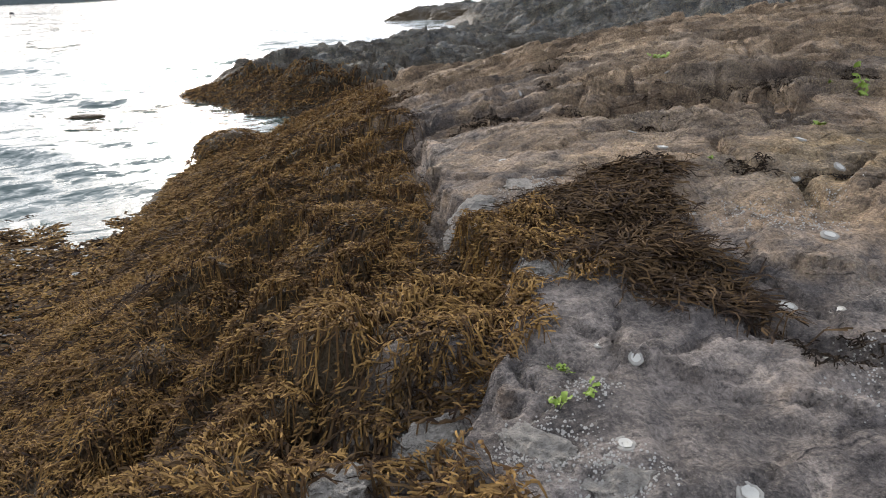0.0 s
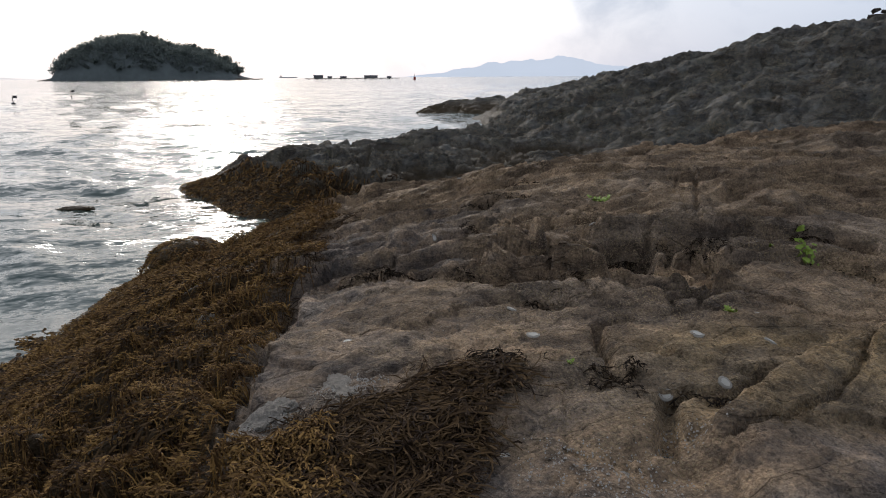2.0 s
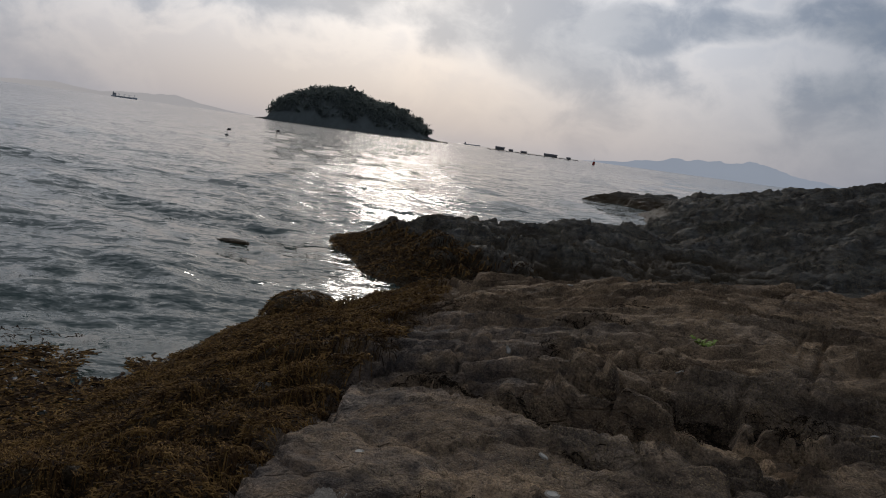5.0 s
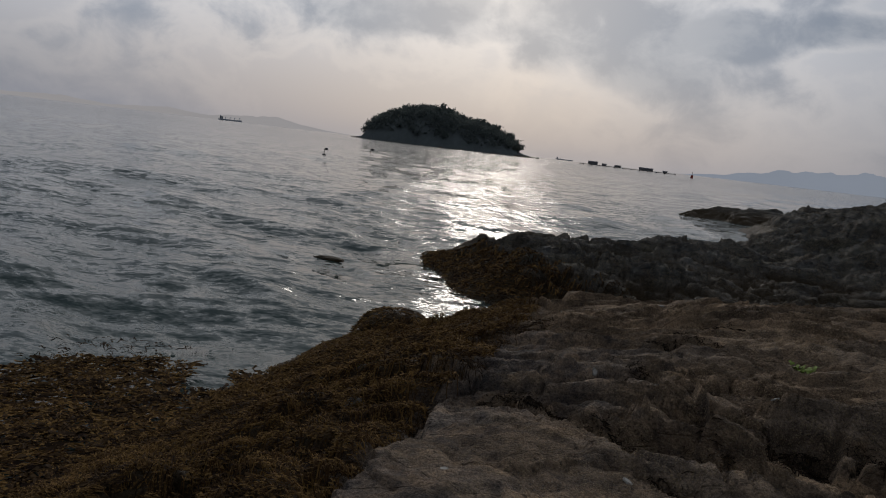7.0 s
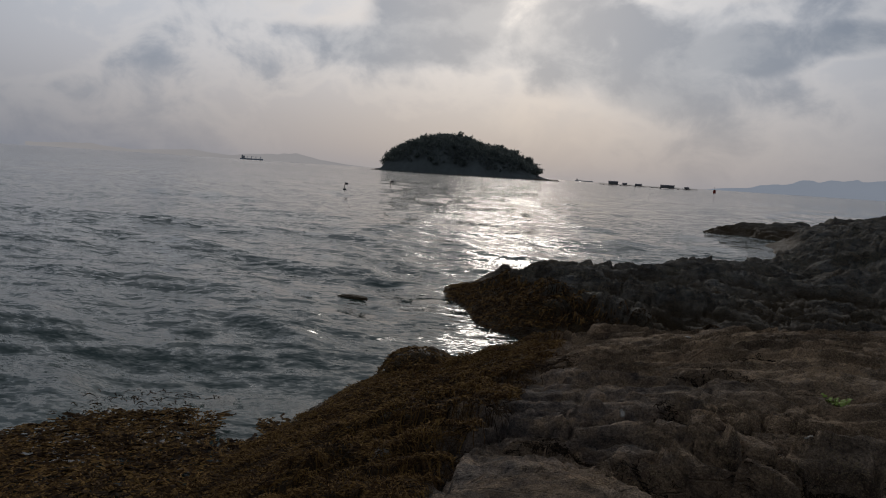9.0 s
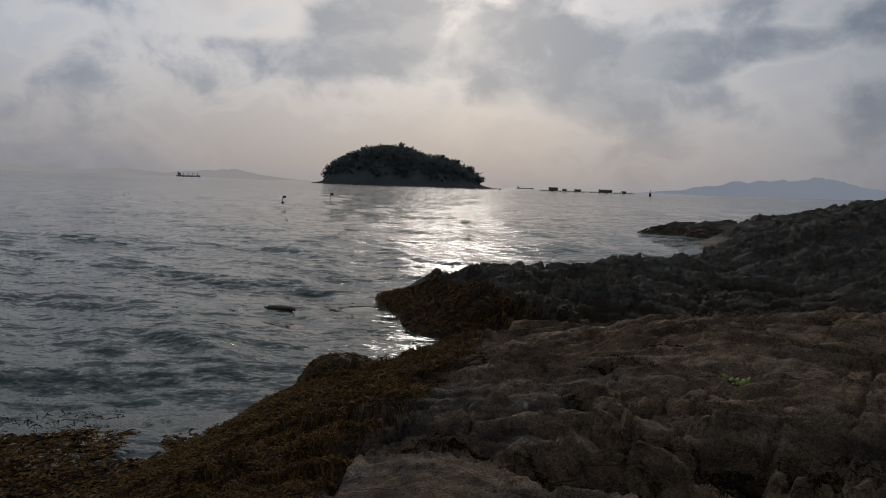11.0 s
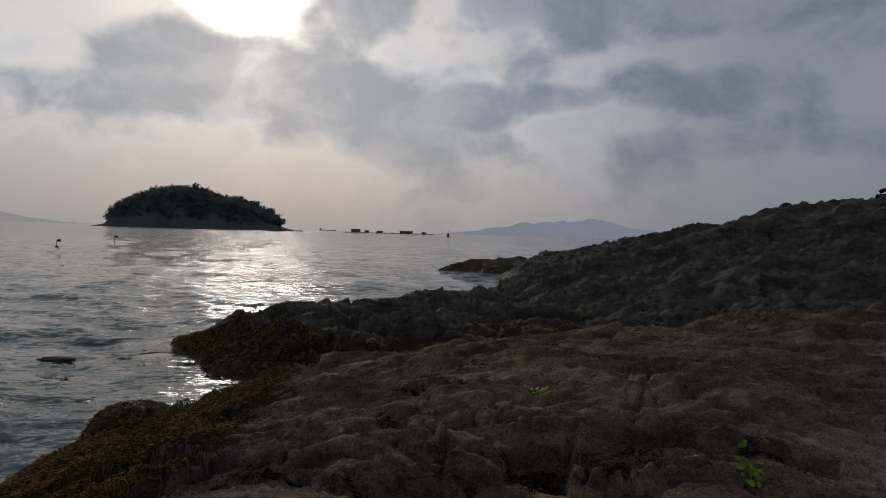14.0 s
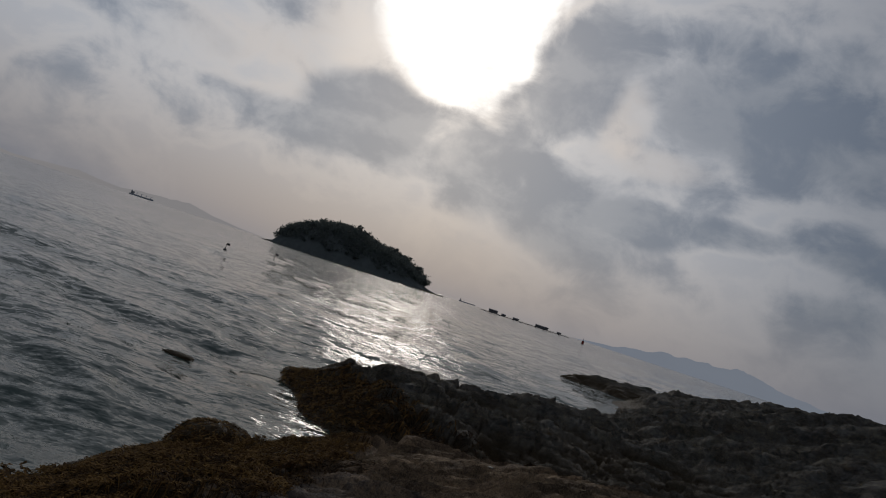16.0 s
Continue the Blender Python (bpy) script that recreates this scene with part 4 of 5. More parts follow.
def barnacle_patch(x, y, radius, count, seed, size=0.0032):
    rng = np.random.default_rng(seed)
    a, r = rng.uniform(0, 6.283, count), radius * np.sqrt(rng.random(count)) * rng.uniform(0.5, 1.2, count)
    px, py = x + r * np.cos(a), y + 0.7 * r * np.sin(a)
    pz = NEAR.at(px, py)
    s = size * rng.uniform(0.5, 1.3, count)
    ring = np.arange(6) / 6 * 6.283
    low = np.stack([np.cos(ring), np.sin(ring), np.full(6, -0.3)], 1)
    high = np.stack([0.45 * np.cos(ring), 0.45 * np.sin(ring), np.full(6, 0.8)], 1)
    t = np.concatenate([low, high, [[0, 0, 0.35]]])
    v = t[None] * s[:, None, None] + np.stack([px, py, pz], 1)[:, None]
    f = [(i, (i + 1) % 6, 6 + (i + 1) % 6) for i in range(6)] + [(i, 6 + (i + 1) % 6, 6 + i) for i in range(6)] + [(6 + i, 6 + (i + 1) % 6, 12) for i in range(6)]
    f = np.array(f)[None] + (13 * np.arange(count))[:, None, None]
    me = mesh_from("barnacles", v.reshape(-1, 3), f.reshape(-1, 3), smooth=False)
    me.materials.append(BARNACLE)
    return tagged(new("barnacles", me), "crust of small white barnacles on bare rock", "barnacles", kind="stuff")


CRUST = plain("barnacle_crusted_rock", (0.30, 0.265, 0.22), 0.95, 40, 0.8, 1.0, 0.03)


def knob(x, y, sx, sy, sz, seed):
    bm = bmesh.new()
    bmesh.ops.create_icosphere(bm, subdivisions=4, radius=1.0)
    for v in bm.verts:
        p = v.co.copy()
        k = 1 + 0.3 * noise.fractal(p * 1.5 + Vector((seed, 0, 0)), 0.6, 2.1, 4) + 0.13 * noise.fractal(p * 5 + Vector((0, seed, 0)), 0.7, 2.1, 5)
        v.co = Vector((p.x * sx, p.y * sy, p.z * sz)) * k
    me = bpy.data.meshes.new("rock_knob")
    bm.to_mesh(me)
    bm.free()
    me.materials.append(CRUST)
    ob = new("rock_knob", me)
    ob.matrix_world = lie(x, y, turn=seed * 50, sink=0.6 * sz)
    return tagged(ob, "pale barnacle-crusted rock knob showing through the seaweed", "rock", "pale rock knobs")


for k, (kx, ky, ka, kb, kc) in enumerate(((-0.50, 1.78, 0.13, 0.08, 0.04), (-0.24, 1.90, 0.13, 0.06, 0.025), (-0.47, 1.06, 0.09, 0.05, 0.03), (-0.95, 0.57, 0.09, 0.07, 0.035), (-1.19, 0.45, 0.08, 0.10, 0.04), (-0.77, 0.30, 0.10, 0.06, 0.03), (-0.66, 0.18, 0.09, 0.06, 0.03), (-0.96, 3.42, 0.05, 0.08, 0.035), (-0.62, 1.66, 0.07, 0.05, 0.03))):
    knob(kx, ky, ka, kb, kc, k + 1.0)

for k, (bx, by, br, bn) in enumerate(((-0.50, 1.78, 0.15, 800), (-0.2, 1.9, 0.14, 420), (-0.47, 1.06, 0.10, 320), (-0.95, 0.57, 0.12, 380), (-1.19, 0.45, 0.11, 350), (-0.77, 0.30, 0.14, 460), (-0.66, 0.18, 0.12, 300), (0.55, 1.2, 0.22, 260), (0.4, 1.3, 0.2, 240), (0.8, 1.4, 0.15, 160), (-0.62, 0.45, 0.1, 150), (0.1, 0.3, 0.2, 200), (-0.62, 1.66, 0.08, 200), (0.15, 0.5, 0.08, 120))):
    barnacle_patch(bx, by, br, bn, 50 + k)


def puddle(x, y, a, b, seed):
    """A film of water left in a hollow of the rock."""
    z = min(float(NEAR.at(x + 0.8 * a * math.cos(q), y + 0.8 * b * math.sin(q))) for q in (0.0, 1.05, 2.1, 3.14, 4.2, 5.24)) + 0.004
    rng = np.random.default_rng(seed)
    turns = 28
    w = 1 + 0.18 * np.sin(2 * np.linspace(0, 6.283, turns, endpoint=False) + seed) + 0.08 * rng.normal(0, 1, turns)
    t = np.linspace(0, 6.283, turns, endpoint=False)
    v = [(0, 0, 0.0)] + [(a * w[k] * math.cos(t[k]), b * w[k] * math.sin(t[k]), 0.0) for k in range(turns)]
    v += [(1.02 * px, 1.02 * py, -0.02) for px, py, _ in v[1:]]
    f = [(0, 1 + k, 1 + (k + 1) % turns) for k in range(turns)]
    f += [(1 + k, 1 + turns + k, 1 + turns + (k + 1) % turns) for k in range(turns)] + [(1 + k, 1 + turns + (k + 1) % turns, 1 + (k + 1) % turns) for k in range(turns)]
    me = mesh_from("puddle", v, f)
    me.materials.append(POOL)
    ob = new("puddle", me)
    ob.matrix_world = pose(x, y, z, 0, 0, -25)
    return tagged(ob, "shallow puddle of sea water in a rock hollow", "puddle")


def pool_material():
    m, n = material("pool_water")
    where = n.add("ShaderNodeTexCoord").outputs["Object"]
    finish(n, Base_Color=n.mix(n.noise(where, 14, 3), (0.02, 0.02, 0.017), (0.05, 0.047, 0.04)), Roughness=0.04, IOR=1.33, Normal=n.bump(n.noise(where, 30, 2), 0.1, 0.002))
    return m


POOL = pool_material()
puddle(1.03, 1.67, 0.15, 0.05, 1)
puddle(0.81, 1.43, 0.10, 0.06, 2)
puddle(0.86, 2.06, 0.06, 0.10, 3)


# ---- rocks that stand in the water ----
def boulder(name, label, x, y, z, sx, sy, sz, seed, mat, detail=5):
    bm = bmesh.new()
    bmesh.ops.create_icosphere(bm, subdivisions=detail, radius=1.0)
    for v in bm.verts:
        p = v.co.copy()
        k = 1 + 0.22 * noise.fractal(p * 1.3 + Vector((seed, 0, 0)), 0.6, 2.1, 5) + 0.05 * noise.fractal(p * 6 + Vector((0, seed, 0)), 0.6, 2.0, 3)
        v.co = Vector((p.x * sx, p.y * sy, p.z * sz)) * k
    me = bpy.data.meshes.new(name)
    bm.to_mesh(me)
    bm.free()
    me.polygons.foreach_set("use_smooth", [True] * len(me.polygons))
    me.materials.append(mat)
    ob = new(name, me)
    ob.location = (x, y, z)
    return tagged(ob, label, "rock")


boulder("boulder", "rounded weed-covered boulder at the water's edge", -1.77, 7.3, 0.02, 0.46, 0.5, 0.33, 3.0, ROCK)
boulder("awash_rock", "dark rock just breaking the surface of the sea", -4.4, 11.8, -0.03, 0.30, 0.13, 0.045, 8.0, ROCK, 4)


class Dome:
    def __init__(self, x, y, sx, sy, h):
        self.c = (x, y, sx, sy, h)

    def at(self, px, py):
        x, y, sx, sy, h = self.c
        r = ((np.asarray(px) - x) / sx) ** 2 + ((np.asarray(py) - y) / sy) ** 2
        return np.maximum(h * np.sqrt(np.clip(1 - r, 0, 1)), NEAR.at(px, py))


weed_mat("boulder_seaweed", "brown rockweed over the boulder at the water's edge", GOLD_WEED, tuple((-1.77 + 0.5 * math.cos(a), 7.3 + 0.55 * math.sin(a)) for a in np.linspace(0, 5.8, 12)), 700, 0.12, 0.0055, 61, surface=Dome(-1.77, 7.3, 0.5, 0.55, 0.35), spread=0.6, lift=0.012, branches=3)


def skerry():
    """The low outlier rock beyond the headland."""
    xs, ys = np.linspace(5.5, 21, 150), np.linspace(36, 50, 110)
    gx, gy = np.meshgrid(xs, ys)
    d, h = along(gx, gy, ((6.9, 42.6, 0.0), (9.2, 42.0, 0.55), (11.5, 41.5, 0.62), (18.0, 41.0, 0.6)))
    z = h + 0.25 - 0.22 * np.maximum(d, 0) ** 1.5 + 0.22 * fbm(gx * 0.5, gy * 0.8, 4, 303) + 0.06 * fbm(gx * 2, gy * 3, 3, 305)
    gap, lift, tilt = cells(gx / 1.6, gy / 0.7, 307)
    z = z + 0.2 * (lift - 0.5) + 0.25 * tilt - 0.15 * ramp(gap, 0.15, 0)
    z = np.maximum(z, -0.5)
    idx = np.arange(gx.size).reshape(gx.shape)
    q = np.stack([idx[:-1, :-1], idx[:-1, 1:], idx[1:, 1:], idx[1:, :-1]], -1).reshape(-1, 4)
    me = mesh_from("skerry", np.stack([gx.ravel(), gy.ravel(), z.ravel()], 1), q[z.ravel()[q].max(1) > -0.45])
    me.materials.append(ROCK)
    return tagged(new("skerry", me), "low brown weed-stained skerry rising from the sea", "rock")


skerry()

# ---- island ----
ISLE_ROCK = plain("island_shore_rock", (0.10, 0.085, 0.07), 0.9, 0.15, 0.4, 0.5, 0.4)
# undergrowth lifted to blue-grey: the haze of distance is in its base colour
ISLE_WOOD = plain("hazed_island_undergrowth", (0.115, 0.13, 0.125), 0.9, 0.2, 0.3, 0.5, 0.6)
BARK = plain("pine_bark", (0.06, 0.045, 0.035), 0.9, 2.0, 0.3, 0.5, 0.1)


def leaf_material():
    m, n = material("hazed_pine_foliage")
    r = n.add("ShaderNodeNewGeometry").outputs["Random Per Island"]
    # leaf colours paled and blued to carry the haze over the water
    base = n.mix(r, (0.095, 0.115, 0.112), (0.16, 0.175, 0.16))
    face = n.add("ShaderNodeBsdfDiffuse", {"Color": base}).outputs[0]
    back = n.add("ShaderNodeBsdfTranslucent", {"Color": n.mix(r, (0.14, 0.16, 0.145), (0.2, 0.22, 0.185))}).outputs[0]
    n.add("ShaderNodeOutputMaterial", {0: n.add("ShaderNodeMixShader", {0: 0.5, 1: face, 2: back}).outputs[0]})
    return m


LEAF = leaf_material()


def isle_height(u):
    """Skyline of the island from its left tip (0) to its right tip (1), in metres."""
    keys = ((0.0, 0), (0.06, 1.5), (0.095, 4), (0.115, 17), (0.16, 24), (0.2, 28.5), (0.3, 37.5), (0.4, 41), (0.5, 40), (0.56, 35), (0.6, 31.5), (0.7, 28), (0.82, 18.5), (0.885, 9), (0.91, 3.5), (0.96, 1.5), (1.0, 0))
    return np.interp(u, [k[0] for k in keys], [k[1] for k in keys])


ISLE_A, ISLE_B = (-265.0, 700.0), (-63.0, 700.0)


def isle_ground(x, y):
    u = (x - ISLE_A[0]) / (ISLE_B[0] - ISLE_A[0])
    h = isle_height(np.clip(u, 0, 1))
    depth = 62 * np.sin(np.clip(u, 0.03, 0.97) * math.pi) ** 0.35
    w = np.clip(1 - ((y - 740) / np.maximum(depth, 8)) ** 2, 0, 1)
    return (h * 0.86) * w ** 0.55 - 1.5 * (w <= 0) + 1.2 * fbm(x * 0.06, y * 0.06, 3, 401) * (w > 0)


def make_island():
    ob = new("island")
    xs, ys = np.linspace(-268, -60, 170), np.linspace(660, 820, 70)
    gx, gy = np.meshgrid(xs, ys)
    z = isle_ground(gx, gy)
    idx = np.arange(gx.size).reshape(gx.shape)
    q = np.stack([idx[:-1, :-1], idx[:-1, 1:], idx[1:, 1:], idx[1:, :-1]], -1).reshape(-1, 4)
    low = z.ravel()[q].max(1) < 2.0
    under = z.ravel()[q].max(1) < -0.9
    verts = np.stack([gx.ravel(), gy.ravel(), z.ravel()], 1)
    part("shore", mesh_from("shore", verts, q[low & ~under]), ISLE_ROCK, ob, "bare pale rock rim above the sea")
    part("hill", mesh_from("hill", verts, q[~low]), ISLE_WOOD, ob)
    rng = np.random.default_rng(12)
    pts = []
    while len(pts) < 1500:
        x, y = rng.uniform(-252, -70), rng.uniform(675, 800)
        if isle_ground(np.array([x]), np.array([y]))[0] > 3.5:
            pts.append((x, y))
    pts = np.array(pts)
    base = isle_ground(pts[:, 0], pts[:, 1])
    tall = rng.uniform(4.0, 11.0, len(pts))
    # crowns of flat leaf clumps, gathered at the upper two thirds of each tree
    m = 26
    c = rng.normal(0, 1, (len(pts), m, 3)) * np.array([0.24, 0.24, 0.17])
    c = c * tall[:, None, None] * 0.75
    c[:, :, 2] += tall[:, None] * 0.68
    c = c + np.stack([pts[:, 0], pts[:, 1], base], 1)[:, None]
    c = c.reshape(-1, 3)
    s = rng.uniform(0.5, 1.3, len(c))
    d1, d2 = rng.normal(0, 1, (len(c), 3)), rng.normal(0, 1, (len(c), 3))
    d1 /= np.linalg.norm(d1, axis=1, keepdims=True)
    d2 /= np.linalg.norm(d2, axis=1, keepdims=True)
    v = np.stack([c - d1 * s[:, None], c + d2 * s[:, None], c + d1 * s[:, None], c - d2 * s[:, None] * 0.7], 1)
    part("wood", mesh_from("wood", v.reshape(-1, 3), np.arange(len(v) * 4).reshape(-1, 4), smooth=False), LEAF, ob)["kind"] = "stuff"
    return tagged(ob, "dark wooded island with a bare rock rim, hazy in the distance", "island")


make_island()


def far_tree(x, y, z, tall, seed):
    rng = np.random.default_rng(seed)
    ob = new("pine_tree")
    bm = bmesh.new()
    lean = rng.normal(0, 0.08, 2)
    last = None
    for i in range(5):
        f = i / 4
        r = 0.16 * tall / 6 * (1 - 0.75 * f)
        ring = [bm.verts.new((lean[0] * tall * f * f + r * math.cos(a), lean[1] * tall * f * f + r * math.sin(a), tall * 0.9 * f)) for a in np.linspace(0, 5.24, 6)]
        if last:
            for j in range(6):
                bm.faces.new((last[j], last[(j + 1) % 6], ring[(j + 1) % 6], ring[j]))
        last = ring
    for k in range(5):
        a, h = rng.uniform(0, 6.28), tall * rng.uniform(0.45, 0.8)
        tip = Vector((math.cos(a) * tall * 0.3, math.sin(a) * tall * 0.3, h + tall * 0.12))
        b = Vector((lean[0] * h, lean[1] * h, h))
        side = Vector((-math.sin(a), math.cos(a), 0)) * 0.06 * tall / 6
        p, q_, t = bm.verts.new(b + side), bm.verts.new(b - side), bm.verts.new(tip)
        o = bm.verts.new(b + Vector((0, 0, 0.1)))
        bm.faces.new((p, q_, t)), bm.faces.new((q_, o, t)), bm.faces.new((o, p, t))
    part("trunk", bm, BARK, ob)
    m = 90
    hub = rng.normal(0, 1, (6, 3)) * np.array([0.22, 0.22, 0.12]) * tall + np.array([0, 0, tall * 0.78])
    c = hub[rng.integers(0, 6, m)] + rng.normal(0, 0.09 * tall, (m, 3)) * np.array([1, 1, 0.6])
    s = rng.uniform(0.25, 0.6, m) * tall / 7
    d1, d2 = rng.normal(0, 1, (m, 3)), rng.normal(0, 1, (m, 3))
    v = np.stack([c - d1 * s[:, None], c + d2 * s[:, None], c + d1 * s[:, None], c - d2 * s[:, None]], 1)
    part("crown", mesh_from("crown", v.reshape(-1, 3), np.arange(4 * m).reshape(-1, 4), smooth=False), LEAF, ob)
    ob.location = (x, y, z)
    return tagged(ob, "dark pine with a ragged crown on the island's edge", "tree", "pines on the island's skyline")


for k, u in enumerate((0.112, 0.125, 0.14, 0.165, 0.19, 0.23, 0.28, 0.34, 0.41, 0.47, 0.52, 0.57, 0.61, 0.66, 0.70, 0.73, 0.76, 0.785, 0.81, 0.83, 0.85, 0.87, 0.89, 0.905, 0.915)):
    tx = ISLE_A[0] + u * 202
    tz = float(isle_ground(np.array([tx]), np.array([737.0]))[0])
    far_tree(tx, 737.0, tz - 0.3, 9.0 + 1.8 * math.sin(k * 2.3), 500 + k)

# ---- far shores ----
def backdrop(name, label, keys, dist, colour, seed, rough=0.12):
    az = np.radians(np.linspace(keys[0][0], keys[-1][0], 160))
    el = np.interp(np.degrees(az), [k[0] for k in keys], [k[1] for k in keys])
    el = el * (1 + rough * fbm(az * 60, az * 0 + seed, 4, seed))
    top = dist * np.tan(np.radians(np.maximum(el, 0.0)))
    rows = [np.stack([dist * f * np.sin(az), dist * f * np.cos(az), z], 1) for f, z in ((0.94, np.full(160, -2.0)), (0.97, top * 0.6), (1.0, top + 0.5), (1.04, np.full(160, -2.0)))]
    v = np.concatenate(rows)
    q = [(r * 160 + i, r * 160 + i + 1, (r + 1) * 160 + i + 1, (r + 1) * 160 + i) for r in range(3) for i in range(159)]
    # the hills glow evenly, with haze and daylight already in the tone
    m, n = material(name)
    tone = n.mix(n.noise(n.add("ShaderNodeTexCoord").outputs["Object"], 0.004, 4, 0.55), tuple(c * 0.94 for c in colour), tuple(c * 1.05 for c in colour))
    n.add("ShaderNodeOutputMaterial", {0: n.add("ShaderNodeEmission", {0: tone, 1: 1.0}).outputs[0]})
    me = mesh_from(name, v, q)
    me.materials.append(m)
    return tagged(new(name, me), label, "hills", kind="structure")


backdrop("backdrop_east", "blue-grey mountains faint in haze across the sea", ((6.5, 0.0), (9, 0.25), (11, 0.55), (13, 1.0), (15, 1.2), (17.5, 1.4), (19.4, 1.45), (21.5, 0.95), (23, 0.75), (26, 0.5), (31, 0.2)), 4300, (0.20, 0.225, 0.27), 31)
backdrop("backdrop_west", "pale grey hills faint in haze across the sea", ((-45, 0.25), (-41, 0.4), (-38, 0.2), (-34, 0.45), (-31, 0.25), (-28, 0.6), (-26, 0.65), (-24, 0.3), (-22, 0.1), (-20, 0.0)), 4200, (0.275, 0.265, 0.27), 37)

# ---- boats, rafts and marks on the water ----
# hull paint is paled to put the sea haze into the ships' colour
HULL = plain("hazed_grey_hull_paint", (0.55, 0.56, 0.58), 0.6, 0.3, 0.15, 0.1, 0.02)
HOUSE = plain("pale_deckhouse_paint", (0.30, 0.30, 0.30), 0.6, 0.3, 0.15, 0.1, 0.02)
TIMBER = plain("dark_raft_timber", (0.07, 0.06, 0.05), 0.9, 1.0, 0.3, 0.3, 0.05)
SHED = plain("dark_shed_board", (0.19, 0.185, 0.18), 0.8, 0.6, 0.25, 0.2, 0.03)
ROOF = plain("raft_roof_sheet", (0.13, 0.12, 0.13), 0.7, 1.0, 0.2, 0.2, 0.03)
BLACK = plain("black_float_plastic", (0.02, 0.02, 0.022), 0.5, 8.0, 0.2, 0.1, 0.01)
RED = plain("red_buoy_paint", (0.30, 0.035, 0.02), 0.5, 4.0, 0.2, 0.1, 0.01)


def box_bm(sx, sy, sz, bevel=0.0, at=(0, 0, 0)):
    bm = bmesh.new()
    bmesh.ops.create_cube(bm, size=1.0)
    bmesh.ops.scale(bm, vec=(sx, sy, sz), verts=bm.verts)
    bmesh.ops.translate(bm, vec=at, verts=bm.verts)
    if bevel:
        bmesh.ops.bevel(bm, geom=bm.edges[:], offset=bevel, segments=2, affect="EDGES", profile=0.6)
    return bm


def hull_bm(length, beam, height):
    bm = bmesh.new()
    rows = []
    for i in range(13):
        f = i / 12
        w = beam / 2 * min(1, 0.55 + 2.2 * f) * (1 - max(0, (f - 0.72) / 0.28) ** 2.2)
        sheer = height * (1 + 0.25 * max(0, (f - 0.75) / 0.25))
        x = (f - 0.5) * length
        rows.append([bm.verts.new(p) for p in ((x, -w, sheer), (x, -w * 0.9, 0.2), (x, 0, -1.0), (x, w * 0.9, 0.2), (x, w, sheer))])
    for a, b in zip(rows, rows[1:]):
        for j in range(4):
            bm.faces.new((a[j], b[j], b[j + 1], a[j + 1]))
        bm.faces.new((a[4], b[4], b[0], a[0]))
    bm.faces.new(rows[0])
    return bm


def cargo_ship(x, y, length, cranes, turn, label):
    ob = new("cargo_ship")
    part("hull", hull_bm(length, length * 0.15, length * 0.05), HULL, ob)
    part("deckhouse", box_bm(length * 0.07, length * 0.11, length * 0.09, 0.4, (-0.4 * length, 0, length * 0.095)), HOUSE, ob)
    part("funnel", box_bm(length * 0.025, length * 0.03, length * 0.05, 0.3, (-0.44 * length, 0, length * 0.155)), HULL, ob)
    for k in range(cranes):
        cx = (-0.22 + 0.6 * k / max(1, cranes - 1)) * length
        mast = box_bm(length * 0.012, length * 0.02, length * 0.085, 0.2, (cx, 0, length * 0.09))
        crane = part("crane", mast, HULL, ob)
        jib = box_bm(length * 0.09, length * 0.006, length * 0.006, 0.0, (cx + length * 0.045, 0, length * 0.122))
        part("jib", jib, HULL, crane)
    ob.matrix_world = pose(x, y, 0, 0, 0, turn)
    return tagged(ob, label, "ship")


cargo_ship(-1478, 2620, 112, 4, -8, "grey bulk carrier with deck cranes far out at sea")
cargo_ship(-130, 2900, 70, 1, 4, "small pale coaster far off in the haze")


def farm_raft(x, y, length, sheds, turn):
    ob = new("farm_raft")
    part("deck", box_bm(length, 7, 0.5, 0.1, (0, 0, 0.75)), TIMBER, ob)
    for k in range(int(length // 8)):
        bm = bmesh.new()
        bmesh.ops.create_cone(bm, cap_ends=True, segments=10, radius1=0.55, radius2=0.55, depth=6.4, matrix=pose((k + 0.5) * 8 - length / 2, 0, 0.2, 90))
        part("float", bm, BLACK, ob)
    for sx, sl, sh in sheds:
        shed = part("shed", box_bm(sl, 5, sh, 0.05, (sx, 0, 1.0 + sh / 2)), SHED, ob)
        bm = bmesh.new()
        for e in (-1, 1):
            for px, pz in ((-2.9, sh + 0.95), (0, sh + 1.9), (2.9, sh + 0.95)):
                bm.verts.new((sx + e * (sl / 2 + 0.3), px, pz))
        bm.verts.ensure_lookup_table()
        w = bm.verts
        bm.faces.new((w[0], w[3], w[4], w[1])), bm.faces.new((w[1], w[4], w[5], w[2])), bm.faces.new((w[0], w[1], w[2])), bm.faces.new((w[3], w[5], w[4])), bm.faces.new((w[0], w[2], w[5], w[3]))
        part("roof", bm, ROOF, shed)
    ob.matrix_world = pose(x, y, 0, 0, 0, turn)
    return tagged(ob, "long low oyster raft with dark sheds on the sea", "raft", "rafts off the island")


farm_raft(-1, 700, 30, ((-2, 9, 2.4), (9, 4, 1.3)), 2)
farm_raft(27, 702, 26, ((-6, 6, 1.2),), 0)
farm_raft(57, 704, 38, ((-9, 13, 1.9), (9, 4, 1.0)), -2)


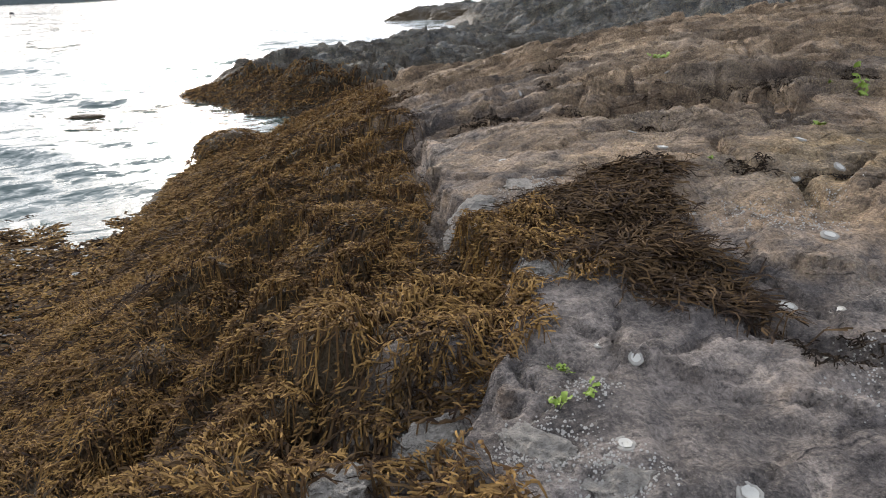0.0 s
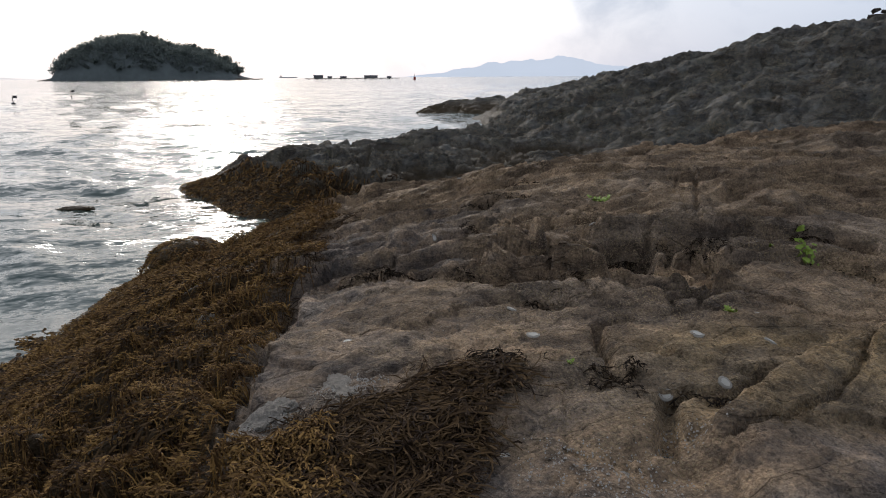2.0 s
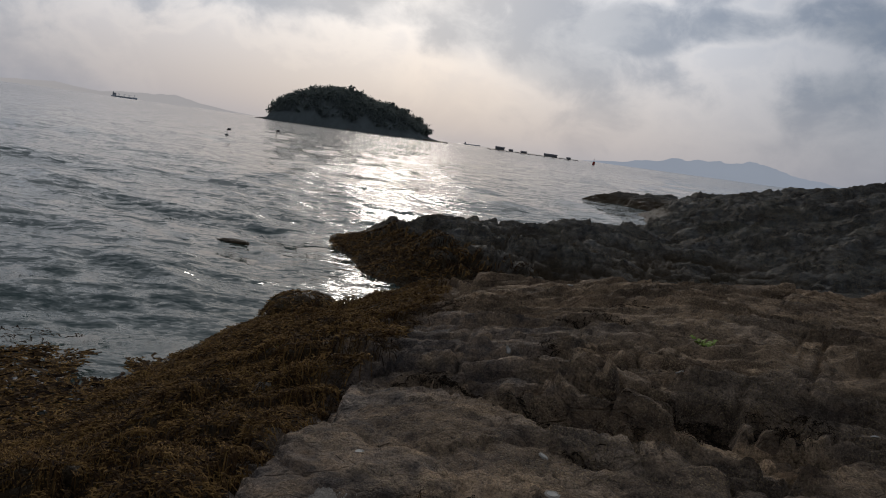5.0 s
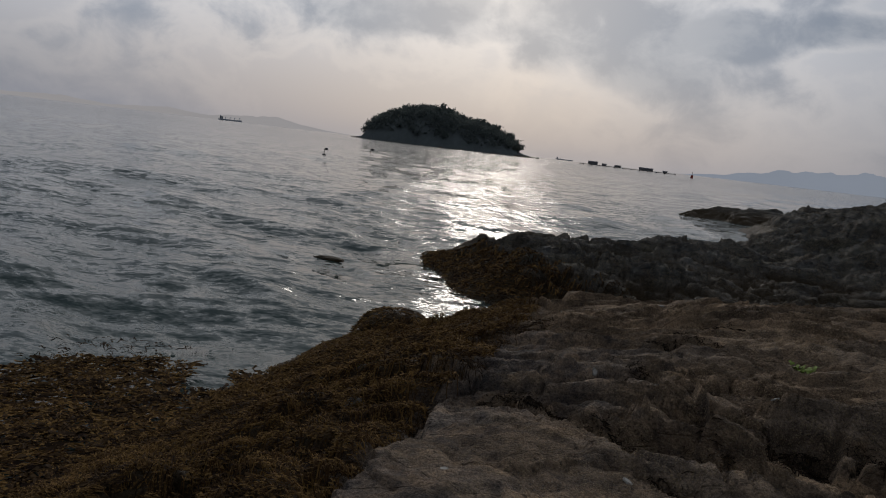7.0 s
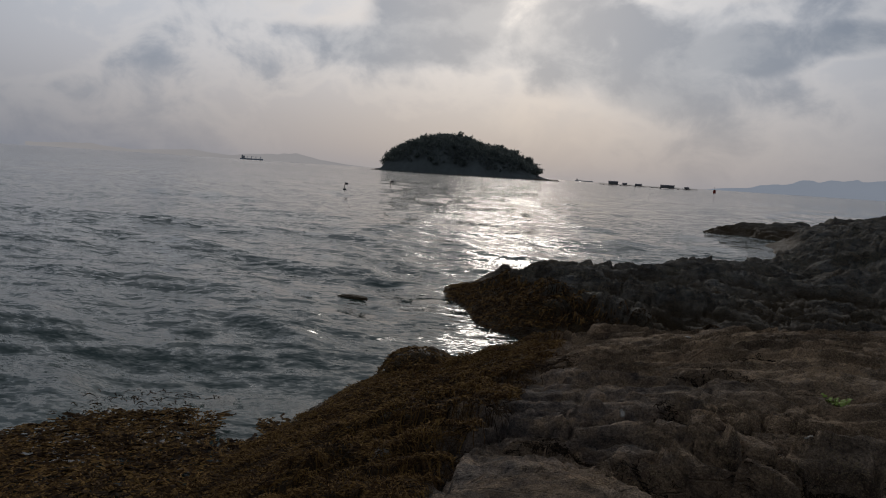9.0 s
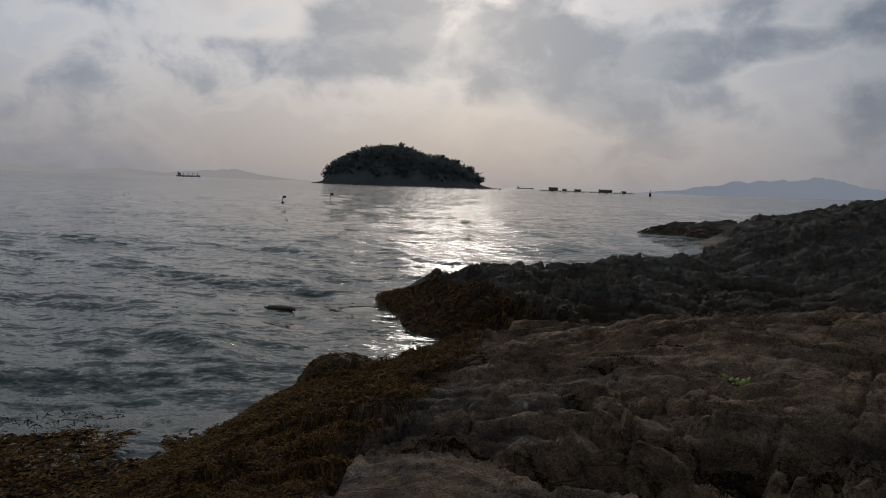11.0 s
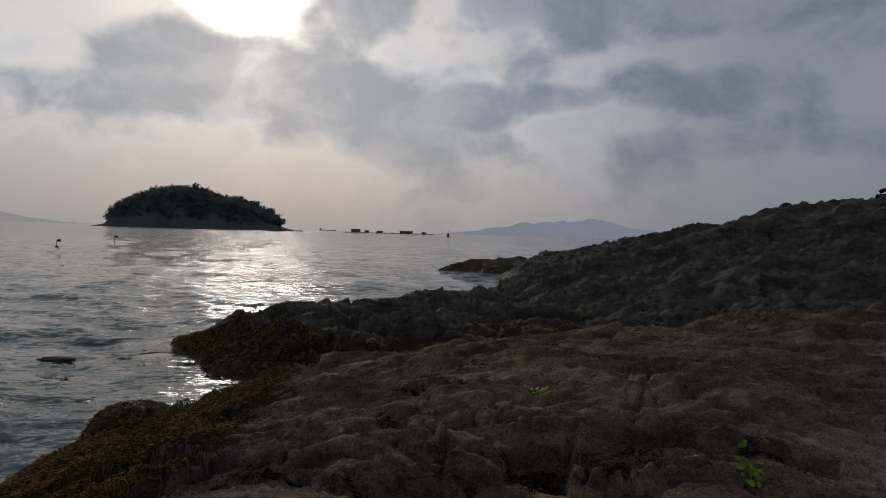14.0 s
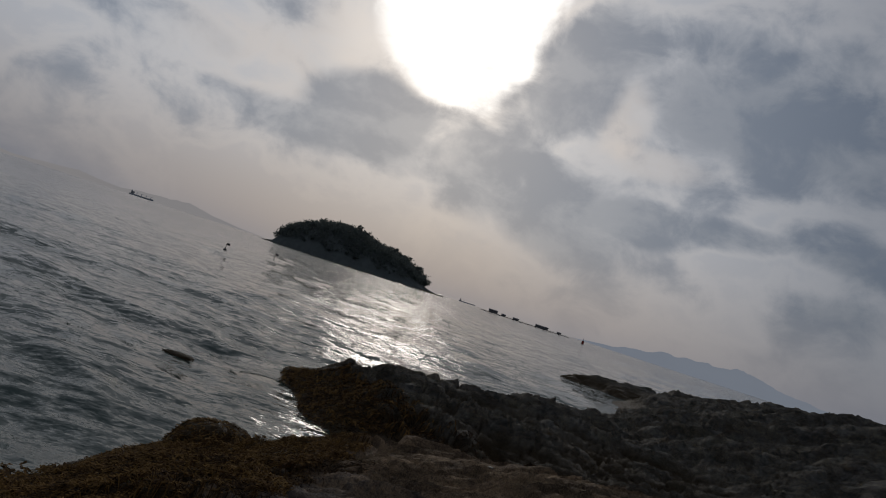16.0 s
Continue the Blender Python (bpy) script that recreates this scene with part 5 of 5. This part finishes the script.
def marker(x, y, tall, k):
    ob = new("marker_buoy")
    bm = bmesh.new()
    bmesh.ops.create_cone(bm, cap_ends=True, segments=10, radius1=0.045 * tall, radius2=0.03 * tall, depth=tall, matrix=pose(0, 0, tall / 2 - 0.2, 4))
    part("pole", bm, TIMBER, ob)
    bm = bmesh.new()
    bmesh.ops.create_uvsphere(bm, u_segments=14, v_segments=8, radius=0.22 * tall)
    bmesh.ops.scale(bm, vec=(1, 1, 0.7), verts=bm.verts)
    part("float", bm, BLACK, ob)
    bm = bmesh.new()
    v = [bm.verts.new((0.02 + 0.14 * i * tall, 0.02 * math.sin(i * 1.9), tall * (0.62 + 0.26 * j))) for i in range(4) for j in range(2)]
    for i in range(3):
        bm.faces.new((v[2 * i], v[2 * i + 2], v[2 * i + 3], v[2 * i + 1]))
    bmesh.ops.solidify(bm, geom=bm.faces[:], thickness=0.01)
    part("flag", bm, BLACK, ob, "torn dark flag")
    ob.matrix_world = pose(x, y, 0, 0, 0, 30 * k)
    return tagged(ob, "dark marker buoy with a flag afloat in the bay", "buoy", "marker buoys")


marker(-26.6, 66.0, 0.8, 0)
marker(-29.0, 88.0, 0.9, 1)


def can_buoy(x, y):
    ob = new("can_buoy")
    bm = bmesh.new()
    bmesh.ops.create_cone(bm, cap_ends=True, segments=14, radius1=0.9, radius2=0.7, depth=2.4, matrix=pose(0, 0, 0.9))
    bmesh.ops.bevel(bm, geom=bm.edges[:], offset=0.08, segments=2, affect="EDGES")
    part("can", bm, RED, ob)
    bm = bmesh.new()
    bmesh.ops.create_cone(bm, cap_ends=True, segments=8, radius1=0.12, radius2=0.1, depth=2.0, matrix=pose(0, 0, 3.0))
    part("topmark", bm, BLACK, ob)
    ob.matrix_world = pose(x, y, 0)
    return tagged(ob, "small red can buoy out in the channel", "buoy")


can_buoy(61, 470)


def driftwood(x, y, z):
    ob = new("driftwood")
    rng = random.Random(5)
    for k, (dx, ln, a) in enumerate(((0, 0.9, 8), (0.3, 0.6, 160), (-0.2, 0.5, 35))):
        bm = bmesh.new()
        bmesh.ops.create_cone(bm, cap_ends=True, segments=8, radius1=0.06, radius2=0.025, depth=ln, matrix=pose(dx, 0, 0.12 + 0.06 * k, 0, 82, a))
        for v in bm.verts:
            v.co += Vector((rng.uniform(-0.02, 0.02), rng.uniform(-0.02, 0.02), rng.uniform(-0.02, 0.02)))
        part("branch", bm, BARK, ob)
    ob.location = (x, y, z)
    return tagged(ob, "dark driftwood branch lying on top of the knoll", "driftwood")


KNOLL_TOP = (13.2, 15.1)
driftwood(*KNOLL_TOP, float(rock_height(np.array([KNOLL_TOP[0]]), np.array([KNOLL_TOP[1]]))[0]) - 0.03)
